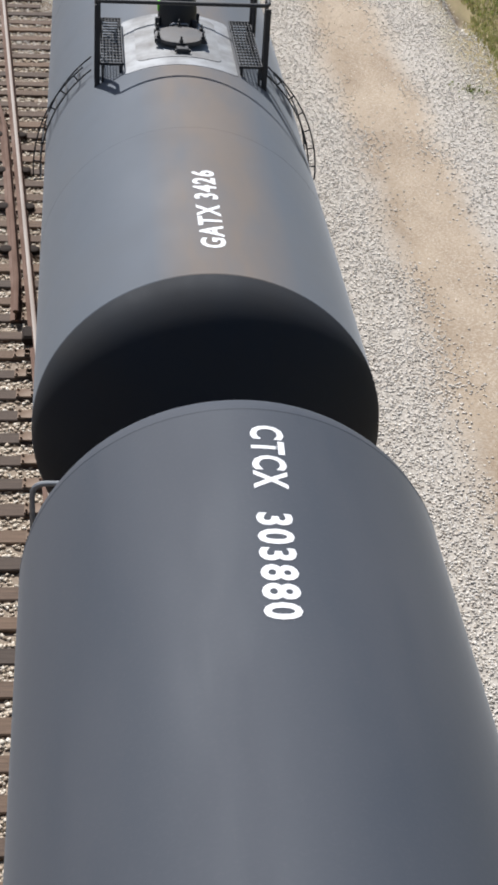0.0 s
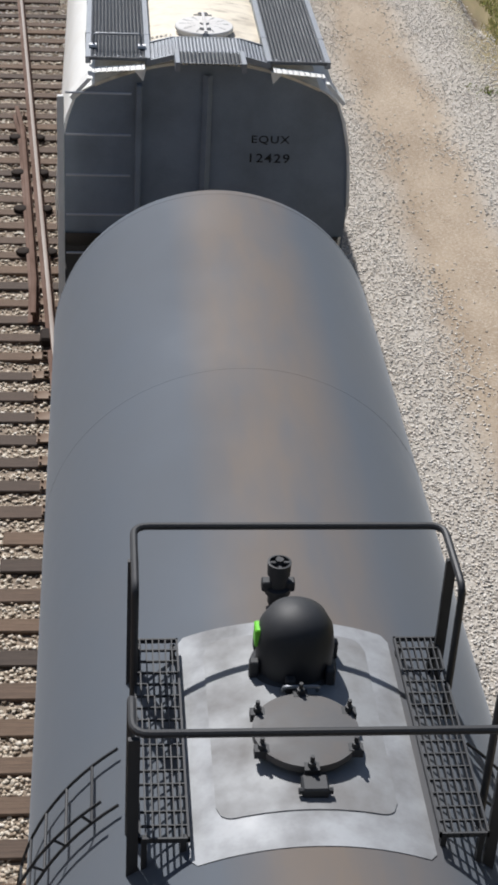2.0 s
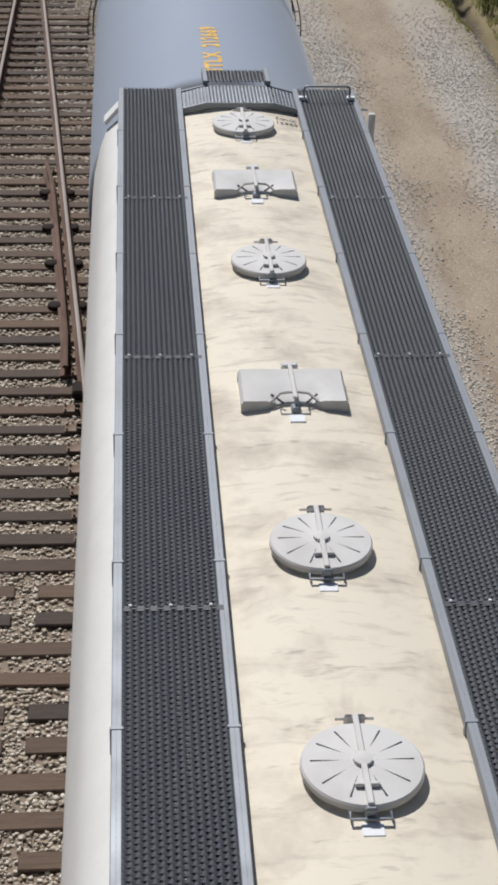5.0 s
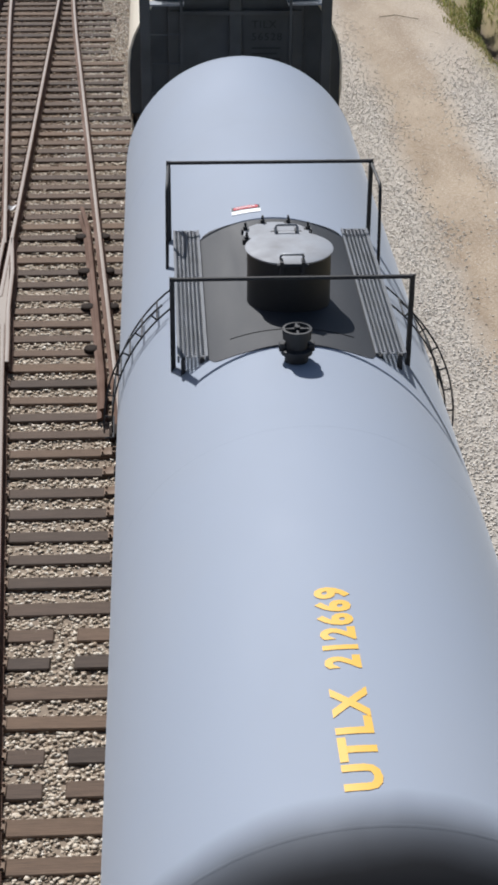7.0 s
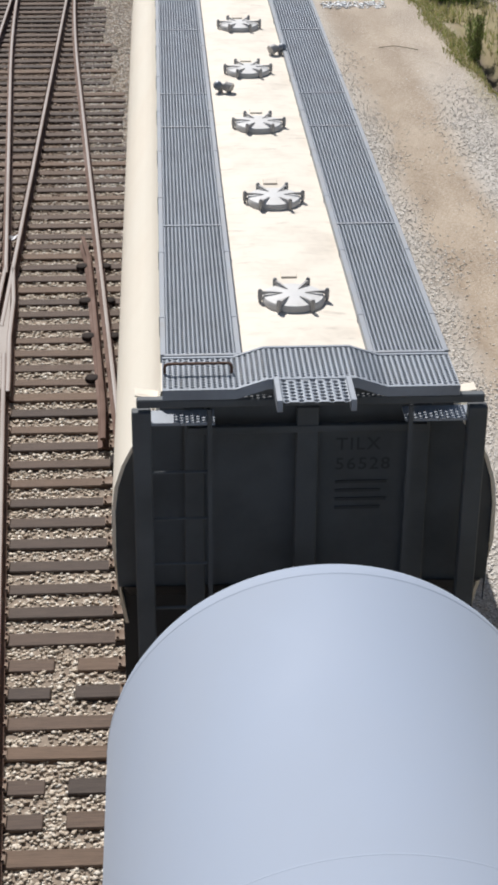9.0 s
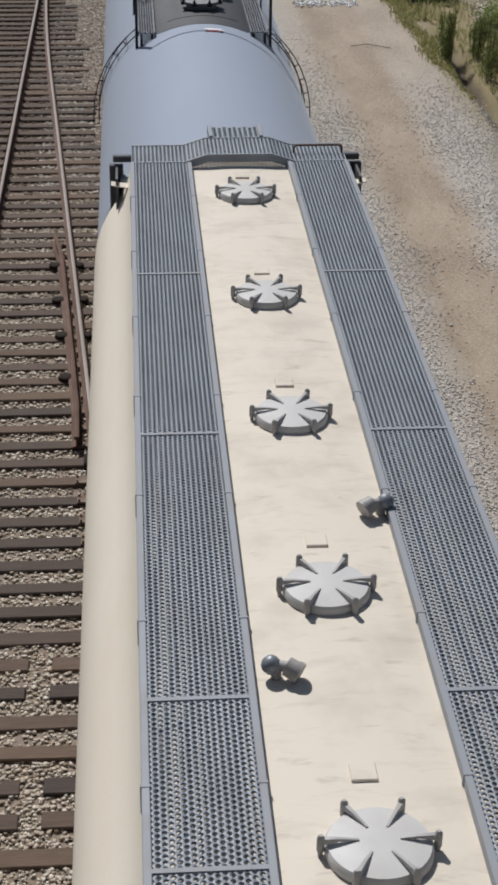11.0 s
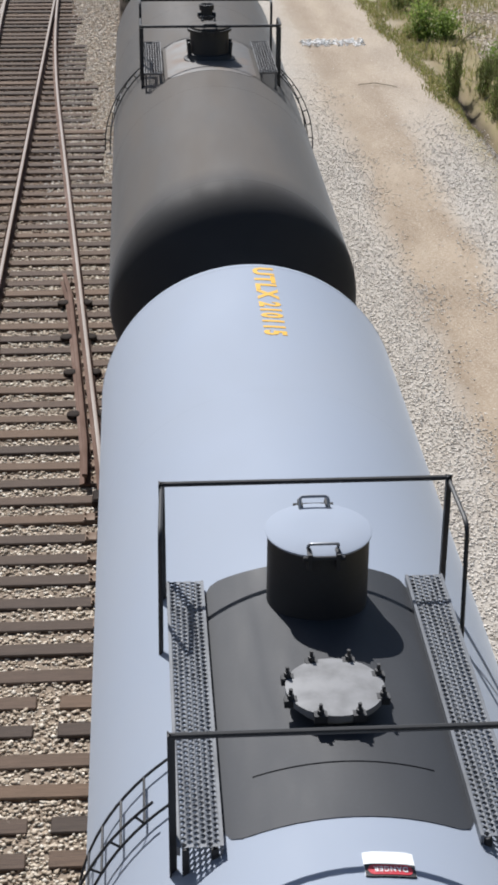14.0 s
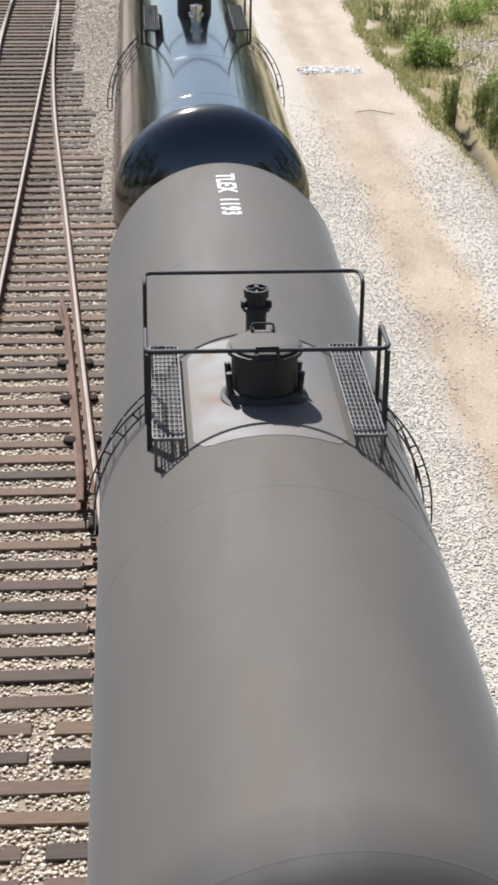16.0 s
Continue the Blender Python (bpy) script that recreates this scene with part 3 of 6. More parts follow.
def build_tracks():
    near = thing("main_track", "straight railway track with wooden ties under the train", "railway track", kind="structure")
    far = thing("side_track", "rusty railway track with a turnout, beside the train", "railway track", kind="structure")
    for x in (-0.755, 0.755):
        rail("rail", [(x, -60), (x, 220)], near)
    rail("rail", [(-3.61, 23.2), (-3.61, 60), (-3.61, 220)], far)
    rail("rail", [(-5.12, -60), (-5.12, 220)], far)
    rail("rail", [(-3.61, -60), (-3.61, 21.2)], far)
    ys = [54.2 - 0.8 * i for i in range(0, 70)]
    rail("branch_rail", [(branch(y) + (0.04 if y > 53 else 0.06), y) for y in reversed(ys)], far)
    rail("branch_rail", [(branch(y) - 1.51, y) for y in reversed(ys) if y > 24.6], far)
    rail("branch_rail", [(branch(y) - 1.51, y) for y in reversed(ys) if y < 23.0], far)
    # frog: a vee nose with two wing rails beside it
    vee = Geo()
    vee.add([(-3.63, 24.9, -0.004), (-3.59, 24.9, -0.004), (-3.36, 21.0, -0.004), (-3.66, 21.0, -0.004),
             (-3.64, 24.9, -0.17), (-3.57, 24.9, -0.17), (-3.30, 21.0, -0.17), (-3.70, 21.0, -0.17)],
            [(0, 3, 2, 1), (0, 1, 5, 4), (1, 2, 6, 5), (2, 3, 7, 6), (3, 0, 4, 7)])
    part("frog", vee, FROG_STEEL, far, "worn steel frog casting of the turnout")
    rail("wing_rail", [(-3.61, 25.6), (-3.50, 24.2), (-3.46, 22.8), (-3.38, 21.6), (-3.34, 20.9)], far)
    rail("wing_rail", [(-3.74, 25.6), (-3.74, 24.2), (-3.76, 22.2), (-3.82, 21.0)], far)
    rail("guard_rail", [(branch(y) - d, y) for y, d in ((19.4, 0.17), (20.4, 0.125), (22, 0.12), (25.4, 0.12), (26.2, 0.13), (27.0, 0.19))], far, "rusty guard rail inside the running rail", 0.01, RAIL_RUST)
    block = Geo().lathe([(0.105, -0.19), (0.105, -0.135), (0.09, -0.125), (0.03, -0.122), (0.005, -0.122)], seg=16).mesh("rail_brace", IRON_DARK)
    for y in (21.6, 23.1, 24.5, 26.0):
        part("rail_brace", block, None, far, "dark greased rail brace", at=(branch(y) - 0.235, y, 0))
        part("rail_brace", block, None, far, "dark greased rail brace", at=(branch(y) + 0.145, y, 0))
    heel = Geo().box(-0.1, 0.06, -0.16, 0.16, -0.17, -0.03, 0.03)
    part("heel_block", heel, IRON_DARK, far, at=(branch(18.9), 18.9, 0))
    # ties
    rng = random.Random(5)
    plate = Geo().box(-0.11, 0.11, -0.095, 0.095, -0.184, -0.162, 0.004)
    for a in (-0.085, 0.085):
        for b in (-0.06, 0.06):
            plate.box(a - 0.012, a + 0.012, b - 0.012, b + 0.012, -0.163, -0.135)
    plate = plate.mesh("tie_plate", PLATE_RUST)
    cache = {}

    def tie(parent, x0, x1, y, skew=0.0):
        length = round((x1 - x0) * 5) / 5
        if length not in cache:
            cache[length] = [Geo().box(-length / 2, length / 2, -0.115 - d, 0.115 + d, -0.37, -0.182 - d * 0.3, 0.012).mesh("tie", TIE_WOOD) for d in (0, 0.008, -0.008)]
        ob = part("tie", rng.choice(cache[length]), None, parent)
        ob.matrix_basis = pose((x0 + x1) / 2, y, rng.uniform(-0.014, 0.006), 0, rng.uniform(-0.3, 0.3), skew + rng.uniform(-0.6, 0.6))

    def plates(parent, xs, y):
        for x in xs:
            part("tie_plate", plate, None, parent, at=(x, y, 0))

    y, k = 6.0, 0
    while y < 58:
        if y < 15.2 and k % 4 in (0, 1):
            tie(far, -5.75, -2.36 + rng.uniform(-0.05, 0.05), y)
            tie(near, -2.14 + rng.uniform(-0.04, 0.04), 1.3, y)
        elif y < 28.6:
            tie(far, -5.75, -1.32 if y > 19 else 1.3, y)
        else:
            edge = -1.62 - 0.3 * math.floor((y - 28.6) / 4.2) if y < 50 else -3.06
            tie(far, -5.7, max(edge + rng.uniform(-0.05, 0.05), -3.06), y)
        if y > 19:
            tie(near, -1.28 if y < 50 else -1.3, 1.3, y + 0.02)
        if y < 30 and y > 10:
            plates(far, (branch(y) - 1.51,), y)
            if y < 27.5 and y > 18:
                plates(far, (branch(y) + 0.02,), y)
            if 12 < y <= 18.6:
                plates(far, (branch(y) - 0.12,), y)
        if 25.6 < y < 45:
            plates(far, (-3.61,), y)
        y += 0.502
        k += 1
    while y < 110:
        tie(far, -5.68, -3.06, y)
        tie(near, -1.3, 1.3, y)
        y += 0.502
    rng2 = np.random.default_rng(3)

    def scatter(n, x0, x1, y0, y1, z, power=1.6):
        return np.column_stack([rng2.uniform(x0, x1, n), y0 + (y1 - y0) * rng2.uniform(0, 1, n) ** power, rng2.uniform(z - 0.02, z + 0.012, n)])

    def settled(sp, sink, rise):
        """Lays loose stones on the uneven ground."""
        sp[:, 2] = [ground_height(x, y) for x, y, _ in sp] + rng2.uniform(sink, rise, len(sp))
        return sp

    def thinned(sp, middle, soft):
        """Keeps spots on one side of a line along the lane, thinning out across it."""
        wave = 0.16 * np.sin(sp[:, 1] * 0.9) + 0.12 * np.sin(sp[:, 1] * 2.3 + 1) + 0.003 * (sp[:, 1] - 28)
        k = 1 / (1 + np.exp(-(sp[:, 0] - middle - wave) / soft))
        return sp[rng2.uniform(0, 1, len(sp)) < k]
    sp = scatter(92000, -5.0, -1.4, 7.5, 58, -0.222, 1.4)
    rusty = (sp[:, 0] < -2.95) & (sp[:, 1] + rng2.normal(0, 2.0, len(sp)) > 29)
    stones("ballast", sp[~rusty], 0.052, STONE_MIX, "mixed tan and grey track ballast stones", 11)
    stones("ballast", sp[rusty], 0.05, STONE_BROWN, "brown rust-stained ballast between the rails", 18)
    stones("ballast", scatter(9000, -3.1, -1.2, 30, 64, -0.212, 1.2), 0.05, STONE_PALE, "pale crushed stone ballast beside the ties", 12)
    sp = scatter(80000, 1.8, 4.2, 9, 58, -0.226)
    sp[:, 0] = -sp[:, 0]
    sp = thinned(sp + np.array([0, 0, 0]), -3.55, 0.14)
    sp[:, 0] = -sp[:, 0]
    sp = sp[(sp[:, 1] + rng2.normal(0, 2.5, len(sp)) < 38) | (sp[:, 0] < 2.6)]
    stones("gravel", settled(sp, -0.002, 0.013), 0.034, STONE_PALE, "pale crushed limestone gravel beside the track", 13, 0.34)
    sp = thinned(scatter(52000, 4.3, 7.0, 12, 46, -0.226), 5.1, 0.16)
    sp = sp[sp[:, 1] + rng2.normal(0, 1.1, len(sp)) < 36.6]
    stones("gravel", settled(sp, -0.003, 0.012), 0.038, STONE_PALE, "pale crushed limestone gravel beside the lane", 14, 0.34)
    stones("pebbles", settled(scatter(14000, 2.9, 5.9, 9, 58, 0), -0.003, 0.002), 0.021, STONE_TAN, "small loose tan pebbles on the dirt lane", 15, 0.2)
    sp = scatter(6000, 8.0, 10.6, 43.0, 50.5, 0, 1)
    sp[:, 2] = [ground_height(x, y) + 0.005 for x, y, _ in sp]
    stones("gravel", sp, 0.07, STONE_MIX, "grey rubble on the bank beside the weeds", 17)
    sp = scatter(420, 3.4, 5.15, 45.0, 45.9, -0.212, 1)
    sp = sp[np.abs(sp[:, 1] - 45.45) < rng2.uniform(0.1, 0.5, len(sp))]
    stones("gravel", sp, 0.085, STONE_WHITE, "strip of white stones across the lane", 16)


# ---- tank cars ----
def shell_pt(R, zc, x, y, lift=0.0):
    """The point of the shell above x, measured as an arc from the crown."""
    a = x / R
    return ((R + lift) * math.sin(a), y, zc + (R + lift) * math.cos(a))


def patch(R, zc, x0, x1, y0, y1, lift, corner=0.0, nx=16):
    """A curved plate on the shell, with rounded corners and a rim that meets the shell."""
    outline = []
    for cx, cy, a0 in ((x1 - corner, y1 - corner, 0), (x0 + corner, y1 - corner, 90), (x0 + corner, y0 + corner, 180), (x1 - corner, y0 + corner, 270)):
        for k in range(7):
            a = radians(a0 + 15 * k)
            outline.append((cx + corner * math.cos(a), cy + corner * math.sin(a)))
    g = Geo()
    cols = [x0 + (x1 - x0) * i / nx for i in range(nx + 1)]
    def span(x):
        ins = corner - min(corner, x - x0, x1 - x)
        d = corner - math.sqrt(max(corner ** 2 - ins ** 2, 0))
        return y0 + d, y1 - d
    vs, fs = [], []
    for x in cols:
        a, b = span(x)
        vs += [shell_pt(R, zc, x, a, -0.004), shell_pt(R, zc, x, a, lift), shell_pt(R, zc, x, b, lift), shell_pt(R, zc, x, b, -0.004)]
    for i in range(nx):
        fs += [(4 * i + k, 4 * i + 4 + k, 4 * i + 5 + k, 4 * i + 1 + k) for k in range(3)]
    e = 4 * nx
    fs += [(0, 1, 2, 3), (e + 3, e + 2, e + 1, e)]
    return g.add(vs, fs)


def arc(R, zc, a0, a1, y, n=18):
    return [(R * math.sin(radians(a0 + (a1 - a0) * i / n)), y, zc + R * math.cos(radians(a0 + (a1 - a0) * i / n))) for i in range(n + 1)]


def trucks(car, half, R):
    """Sill, couplers, two trucks with wheels."""
    part("centre_sill", Geo().box(-0.28, 0.28, -half - 1.0, half + 1.0, 0.75, 1.02, 0.02), STEEL_BLACK, car)
    wheel = Geo().lathe([(0.1, -0.07), (0.455, -0.065), (0.485, -0.05), (0.46, -0.03), (0.455, 0.06), (0.38, 0.065), (0.33, 0.03), (0.12, 0.03), (0.1, 0.08)], axis="x", seg=28).mesh("wheel", RAIL_RUST)
    for s in (-1, 1):
        yt = s * (half - 1.6)
        tr = part("truck_bolster", Geo().box(-1.05, 1.05, yt - 0.2, yt + 0.2, 0.42, 0.74, 0.05), STEEL_BLACK, car, "dark cast truck bolster")
        for x in (-1, 1):
            fr = Geo().prism([(x * 1.0 - 0.07, 0.36), (x * 1.0 + 0.07, 0.36), (x * 1.0 + 0.07, 0.72), (x * 1.0 - 0.07, 0.72)], yt - 1.15, yt + 1.15)
            part("side_frame", fr, STEEL_BLACK, tr)
        for d in (-0.89, 0.89):
            part("axle", Geo().lathe([(0.08, -0.95), (0.09, 0.95)], (0, yt + d, 0.457), "x", 16), STEEL_BLACK, tr)
            for x in (-0.76, 0.76):
                part("wheel", wheel, None, tr, at=(x, yt + d, 0.457))
        e = s * (half + 1.0)
        part("coupler", Geo().box(-0.13, 0.13, min(e, e + s * 0.55), max(e, e + s * 0.55), 0.74, 1.0, 0.05), STEEL_BLACK, car)
        part("end_beam", Geo().box(-1.4, 1.4, min(e, e - s * 0.18), max(e, e - s * 0.18), 0.78, 1.05, 0.02), STEEL_BLACK, car)
        grab = rounded([(-1.35, e - s * 0.1, 1.04), (-1.35, e - s * 0.1, 1.95), (-0.75, e - s * 0.1, 1.95), (-0.75, e - s * 0.1, 1.04)], 0.12)
        part("end_handrail", Geo().tube(grab, 0.02), STEEL_BLACK if s > 0 else GALV, car)


def tank_body(y0, y1, R, zc, mat, label, group, head=0.78, seams=(), head_mat=None, weld=0.0018):
    yc = (y0 + y1) / 2
    half = (y1 - y0) / 2
    car = thing("tank_car", label, "tank car", group, at=(0, yc, 0))
    prof = [(0.02, -half - head)]
    for k in range(1, 13):
        a = radians(90 * k / 12)
        prof.append((R * math.sin(a), -half - head * math.cos(a)))
    prof += [(R, -half + 0.02 + (2 * half - 0.04) * i / 14) for i in range(15)]
    prof += [(r, -h) for r, h in reversed(prof[:13])]
    if head_mat:                            # the near head has a darker colour of its own
        part("tank_head", Geo().lathe(prof[:13] + [(R * 0.98, -half + 0.01)], (0, 0, zc), "y", 96), head_mat, car, "near-black tank head", 50)
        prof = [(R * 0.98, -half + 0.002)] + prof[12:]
    part("tank_shell", Geo().lathe(prof, (0, 0, zc), "y", 96), mat, car, "", 50)
    for s, w, h in [(-half, 0.018, 0.003 if head_mat else 0.0008), (half, 0.018, 0.003)] + [(y - yc, 0.012, weld) for y in seams]:
        g = Geo()
        n = 96
        for k in range(n + 1):
            a = 2 * math.pi * k / n
            for dy, r in ((-w, R - 0.002), (-w * 0.5, R + h), (w * 0.5, R + h), (w, R - 0.002)):
                g.v.append((r * math.sin(a), s + dy, zc + r * math.cos(a)))
        g.f += [(4 * k + q, 4 * k + 4 + q, 4 * k + 5 + q, 4 * k + 1 + q) for k in range(n) for q in range(3)]
        part("weld_seam", g, mat, car)
    trucks(car, half + head - 0.4, R)
    return car, yc


def side_steps(car, R, zc, y, mat, rungs=7):
    """Curved ladder rails that hug the shell on both sides below the platform."""
    for s in (-1, 1):
        rails = [part("ladder_rail", Geo().tube(arc(R + d, zc, s * a0, s * 92, y + w, 16), 0.0095, 6), mat, car)
                 for d, w, a0 in ((0.05, -0.22, 39), (0.13, -0.22, 41), (0.05, 0.22, 39))]
        for k in range(rungs):
            a = radians(s * (46 + 8 * k))
            p = [((R + d) * math.sin(a), y + w, zc + (R + d) * math.cos(a)) for d, w in ((0.13, -0.22), (0.05, -0.22), (0.05, 0.22))]
            part("rung", Geo().tube(p, 0.009, 6), mat, car)


def open_grating(car, x0, x1, y0, y1, z, mat):
    ob = part("platform_frame", Geo().box(x0, x0 + 0.012, y0, y1, z - 0.03, z).box(x1 - 0.012, x1, y0, y1, z - 0.03, z)
              .box(x0, x1, y0, y0 + 0.012, z - 0.03, z).box(x0, x1, y1 - 0.012, y1, z - 0.03, z), mat, car)
    n = 7
    bar = Geo().box(-0.0035, 0.0035, y0, y1, z - 0.028, z - 0.001).mesh("grate_bar", mat)
    for i in range(1, n):
        part("grate_bar", bar, None, ob, at=(x0 + (x1 - x0) * i / n, 0, 0))
    m = int((y1 - y0) / 0.095)
    cross = Geo().box(x0, x1, -0.004, 0.004, z - 0.02, z - 0.004).mesh("cross_bar", mat)
    for i in range(1, m):
        part("cross_bar", cross, None, ob, at=(0, y0 + (y1 - y0) * i / m, 0))
    for x in (x0 + 0.03, x1 - 0.03):
        for y in (y0 + 0.04, y1 - 0.04):
            part("bracket", Geo().box(x - 0.015, x + 0.015, y - 0.02, y + 0.02, z - 0.36, z - 0.03), mat, ob)
    return ob


def plate_grating(car, x0, x1, y0, y1, z, mat):
    nx, ny = 6, int((y1 - y0) / 0.048)
    g = perforated(nx, ny, (x1 - x0) / nx, (y1 - y0) / ny, 0.40, 0.006)
    ob = part("platform_grating", g, mat, car, "perforated steel walkway", 0, at=(x0, y0, z))
    part("platform_frame", Geo().box(x0 - 0.02, x0, y0, y1, z - 0.05, z + 0.012).box(x1, x1 + 0.02, y0, y1, z - 0.05, z + 0.012), mat, car)
    for x in (x0 + 0.03, x1 - 0.03):
        for y in (y0 + 0.03, y1 - 0.03):
            part("bracket", Geo().box(x - 0.02, x + 0.02, y - 0.025, y + 0.025, z - 0.42, z - 0.02), STEEL_BLACK, car)
    return ob


def hoop_rail(car, x, y_bar, y_end, z_top, z_foot, mat, r=0.021):
    """A bent pipe rail across the car: its ends turn along the car and go down."""
    pts = [(-x, y_end, z_foot), (-x, y_end, z_top), (-x, y_bar, z_top), (x, y_bar, z_top), (x, y_end, z_top), (x, y_end, z_foot)]
    part("hand_rail", Geo().tube(rounded(pts, 0.09), r, 10), mat, car)


def square_rail(car, x, y, z_top, z_foot, mat, back):
    """A straight pipe between two angle-iron posts, with a pipe along each side."""
    part("hand_rail", Geo().tube([(-x, y, z_top), (x, y, z_top)], 0.020, 8), mat, car)
    for s in (-1, 1):
        part("rail_post", Geo().box(s * x - 0.022, s * x + 0.022, y - 0.006, y + 0.006, z_foot, z_top + 0.02).box(s * x - 0.022, s * x - 0.012, y - 0.03, y + 0.02, z_foot, z_top + 0.02), mat, car)
        if back:
            part("side_rail", Geo().tube(rounded([(s * x, y, z_top - 0.02), (s * (x + 0.02), y - 0.62, z_top - 0.04), (s * (x + 0.03), y - 0.66, z_foot)], 0.1), 0.017, 8), mat, car)


def manway(car, x, y, z0, z1, r, mat, top_mat, handle=None):
    mw = part("manway", Geo().lathe([(r * 0.97, z0), (r * 0.97, z1 - 0.03), (r * 0.99, z1 - 0.025), (r * 0.99, z1 - 0.015), (r * 0.9, z1 - 0.01)], (x, y, 0), "z", 40), mat, car)
    part("lid", Geo().lathe([(r * 1.01, z1 - 0.02), (r * 1.02, z1 - 0.006), (r * 0.98, z1 + 0.002), (r * 0.4, z1 + 0.012), (0.01, z1 + 0.014)], (x, y, 0), "z", 40), top_mat, mw, "flat round manway lid")
    for s in (-1, 1):
        hy = y + s * r * 0.86
        h = Geo().tube(rounded([(x - 0.10, hy - s * 0.04, z1), (x - 0.10, hy + s * 0.02, z1 + 0.07), (x + 0.10, hy + s * 0.02, z1 + 0.07), (x + 0.10, hy - s * 0.04, z1)], 0.03, 3), 0.011, 6)
        part("lid_handle", h, handle or GALV, mw)
        part("hinge", Geo().tube([(x - 0.14, y + s * r * 1.02, z1 - 0.02), (x + 0.14, y + s * r * 1.02, z1 - 0.02)], 0.018, 8).box(x - 0.11, x - 0.08, y + s * r * 0.95 - 0.05, y + s * r * 0.95 + 0.05, z1 - 0.1, z1 + 0.02).box(x + 0.08, x + 0.11, y + s * r * 0.95 - 0.05, y + s * r * 0.95 + 0.05, z1 - 0.1, z1 + 0.02), STEEL_BLACK, mw)
    return mw


def bolted_flange(car, x, y, z0, z1, r, mat, top_mat, bolts=8):
    fl = part("flange", Geo().lathe([(r * 0.75, z0), (r * 0.75, z1 - 0.05), (r, z1 - 0.045), (r, z1), (r * 0.5, z1 + 0.012), (0.01, z1 + 0.015)], (x, y, 0), "z", 36), top_mat, car)
    nut = Geo().lathe([(0.022, 0.0), (0.022, 0.03), (0.012, 0.032), (0.012, 0.07)], (0, 0, 0), "z", 8).box(-0.04, 0.04, -0.03, 0.03, -0.05, 0.0).mesh("bolt", mat)
    for k in range(bolts):
        a = 2 * math.pi * (k + 0.5) / bolts
        part("bolt", nut, None, fl, at=(x + r * 1.0 * math.cos(a), y + r * 1.0 * math.sin(a), z1 + 0.004))
    return fl


def valve(car, x, y, z0, z1, r, mat):
    v = part("valve", Geo().lathe([(r, z0), (r, z1 - 0.20), (r * 1.35, z1 - 0.19), (r * 1.35, z1 - 0.15), (r * 0.95, z1 - 0.14), (r * 0.95, z1 - 0.06), (r * 1.2, z1 - 0.055), (r * 1.2, z1 - 0.01), (r * 0.3, z1)], (x, y, 0), "z", 24), mat, car)
    part("valve_cap", Geo().lathe([(r * 1.0, z1 - 0.03), (r * 1.22, z1 - 0.02), (r * 1.25, z1 + 0.03), (r * 1.05, z1 + 0.032), (r * 0.98, z1 + 0.004), (0.01, z1)], (x, y, 0), "z", 20).box(x - r * 1.15, x + r * 1.15, y - 0.012, y + 0.012, z1 - 0.005, z1 + 0.03, 0.004).box(x - 0.012, x + 0.012, y - r * 1.15, y + r * 1.15, z1 - 0.005, z1 + 0.029, 0.004).tube([(x, y, z1 - 0.02), (x, y, z1 + 0.05)], 0.025, 8), mat, v)
    for s in (-1, 1):
        part("valve_lug", Geo().box(x + s * r * 1.2 - 0.03, x + s * r * 1.2 + 0.03, y - 0.035, y + 0.035, z1 - 0.17, z1 - 0.1, 0.008), mat, v)
    return v


def on_shell(R, zc, x, y, sign, lift=0.0035, lean=0.0):
    """Lays letters along the crown: sign 1 runs away along the car with letter tops to -x, -1 the other way."""
    return lambda u, w: shell_pt(R, zc, x - sign * w + lean * sign * u, y + sign * u, lift)


def on_head(R, zc, half, head, x, z):
    """Lays letters on the rounded near head."""
    def place(u, w):
        px, pz = x + u, z + w - zc
        k = max(0.0, 1 - (px * px + pz * pz) / (R * R))
        return (px, -half - head * math.sqrt(k) - 0.006, zc + pz)
    return place


CARS, SKEW = [], {}              # SKEW: sideways shift and turn of a car that does not run dead straight
TANKS, HOPPERS = "tank cars of the train", "covered hopper cars of the train"


def danger_sign(car, R, zc, x, y, w=0.30, d=0.20, flip=1):
    """A white plate with a black band that holds a red oval; flip -1 turns it round."""
    s = part("danger_sign", patch(R, zc, x - w / 2, x + w / 2, y - d / 2, y + d / 2, 0.006, 0.01, 6), LETTER_WHITE, car, "white warning plate with a red oval on black")
    lo, hi = sorted((y, y + flip * d / 2))
    part("sign_band", patch(R, zc, x - w / 2 + 0.002, x + w / 2 - 0.002, lo, hi, 0.009, 0.004, 8), STEEL_BLACK, s)
    part("sign_oval", patch(R, zc, x - w * 0.44, x + w * 0.44, lo + 0.012, hi - 0.012, 0.012, 0.036, 24), SIGN_RED, s)
    lettering("sign_letters", "DANGER", w * 0.66, 0.042, LETTER_WHITE, s, lambda u, v: shell_pt(R, zc, x + flip * u, (lo + hi) / 2 + flip * v, 0.016), "white letters on red", 0.02)


def build_tank_slate():
    R, zc = 1.55, 2.83
    car, yc = tank_body(-4.6, 9.60, R, zc, PAINT_SLATE, "dark slate-grey tank car with white lettering on its crown", TANKS)
    lettering("lettering", "CTCX  303880", 2.11, 0.23, LETTER_WHITE, car, on_shell(R, zc, 0.09, 8.32 - yc, -1, lean=0.045), "white painted lettering", 0.034, 0.364, 0.13)
    CARS.append(car)


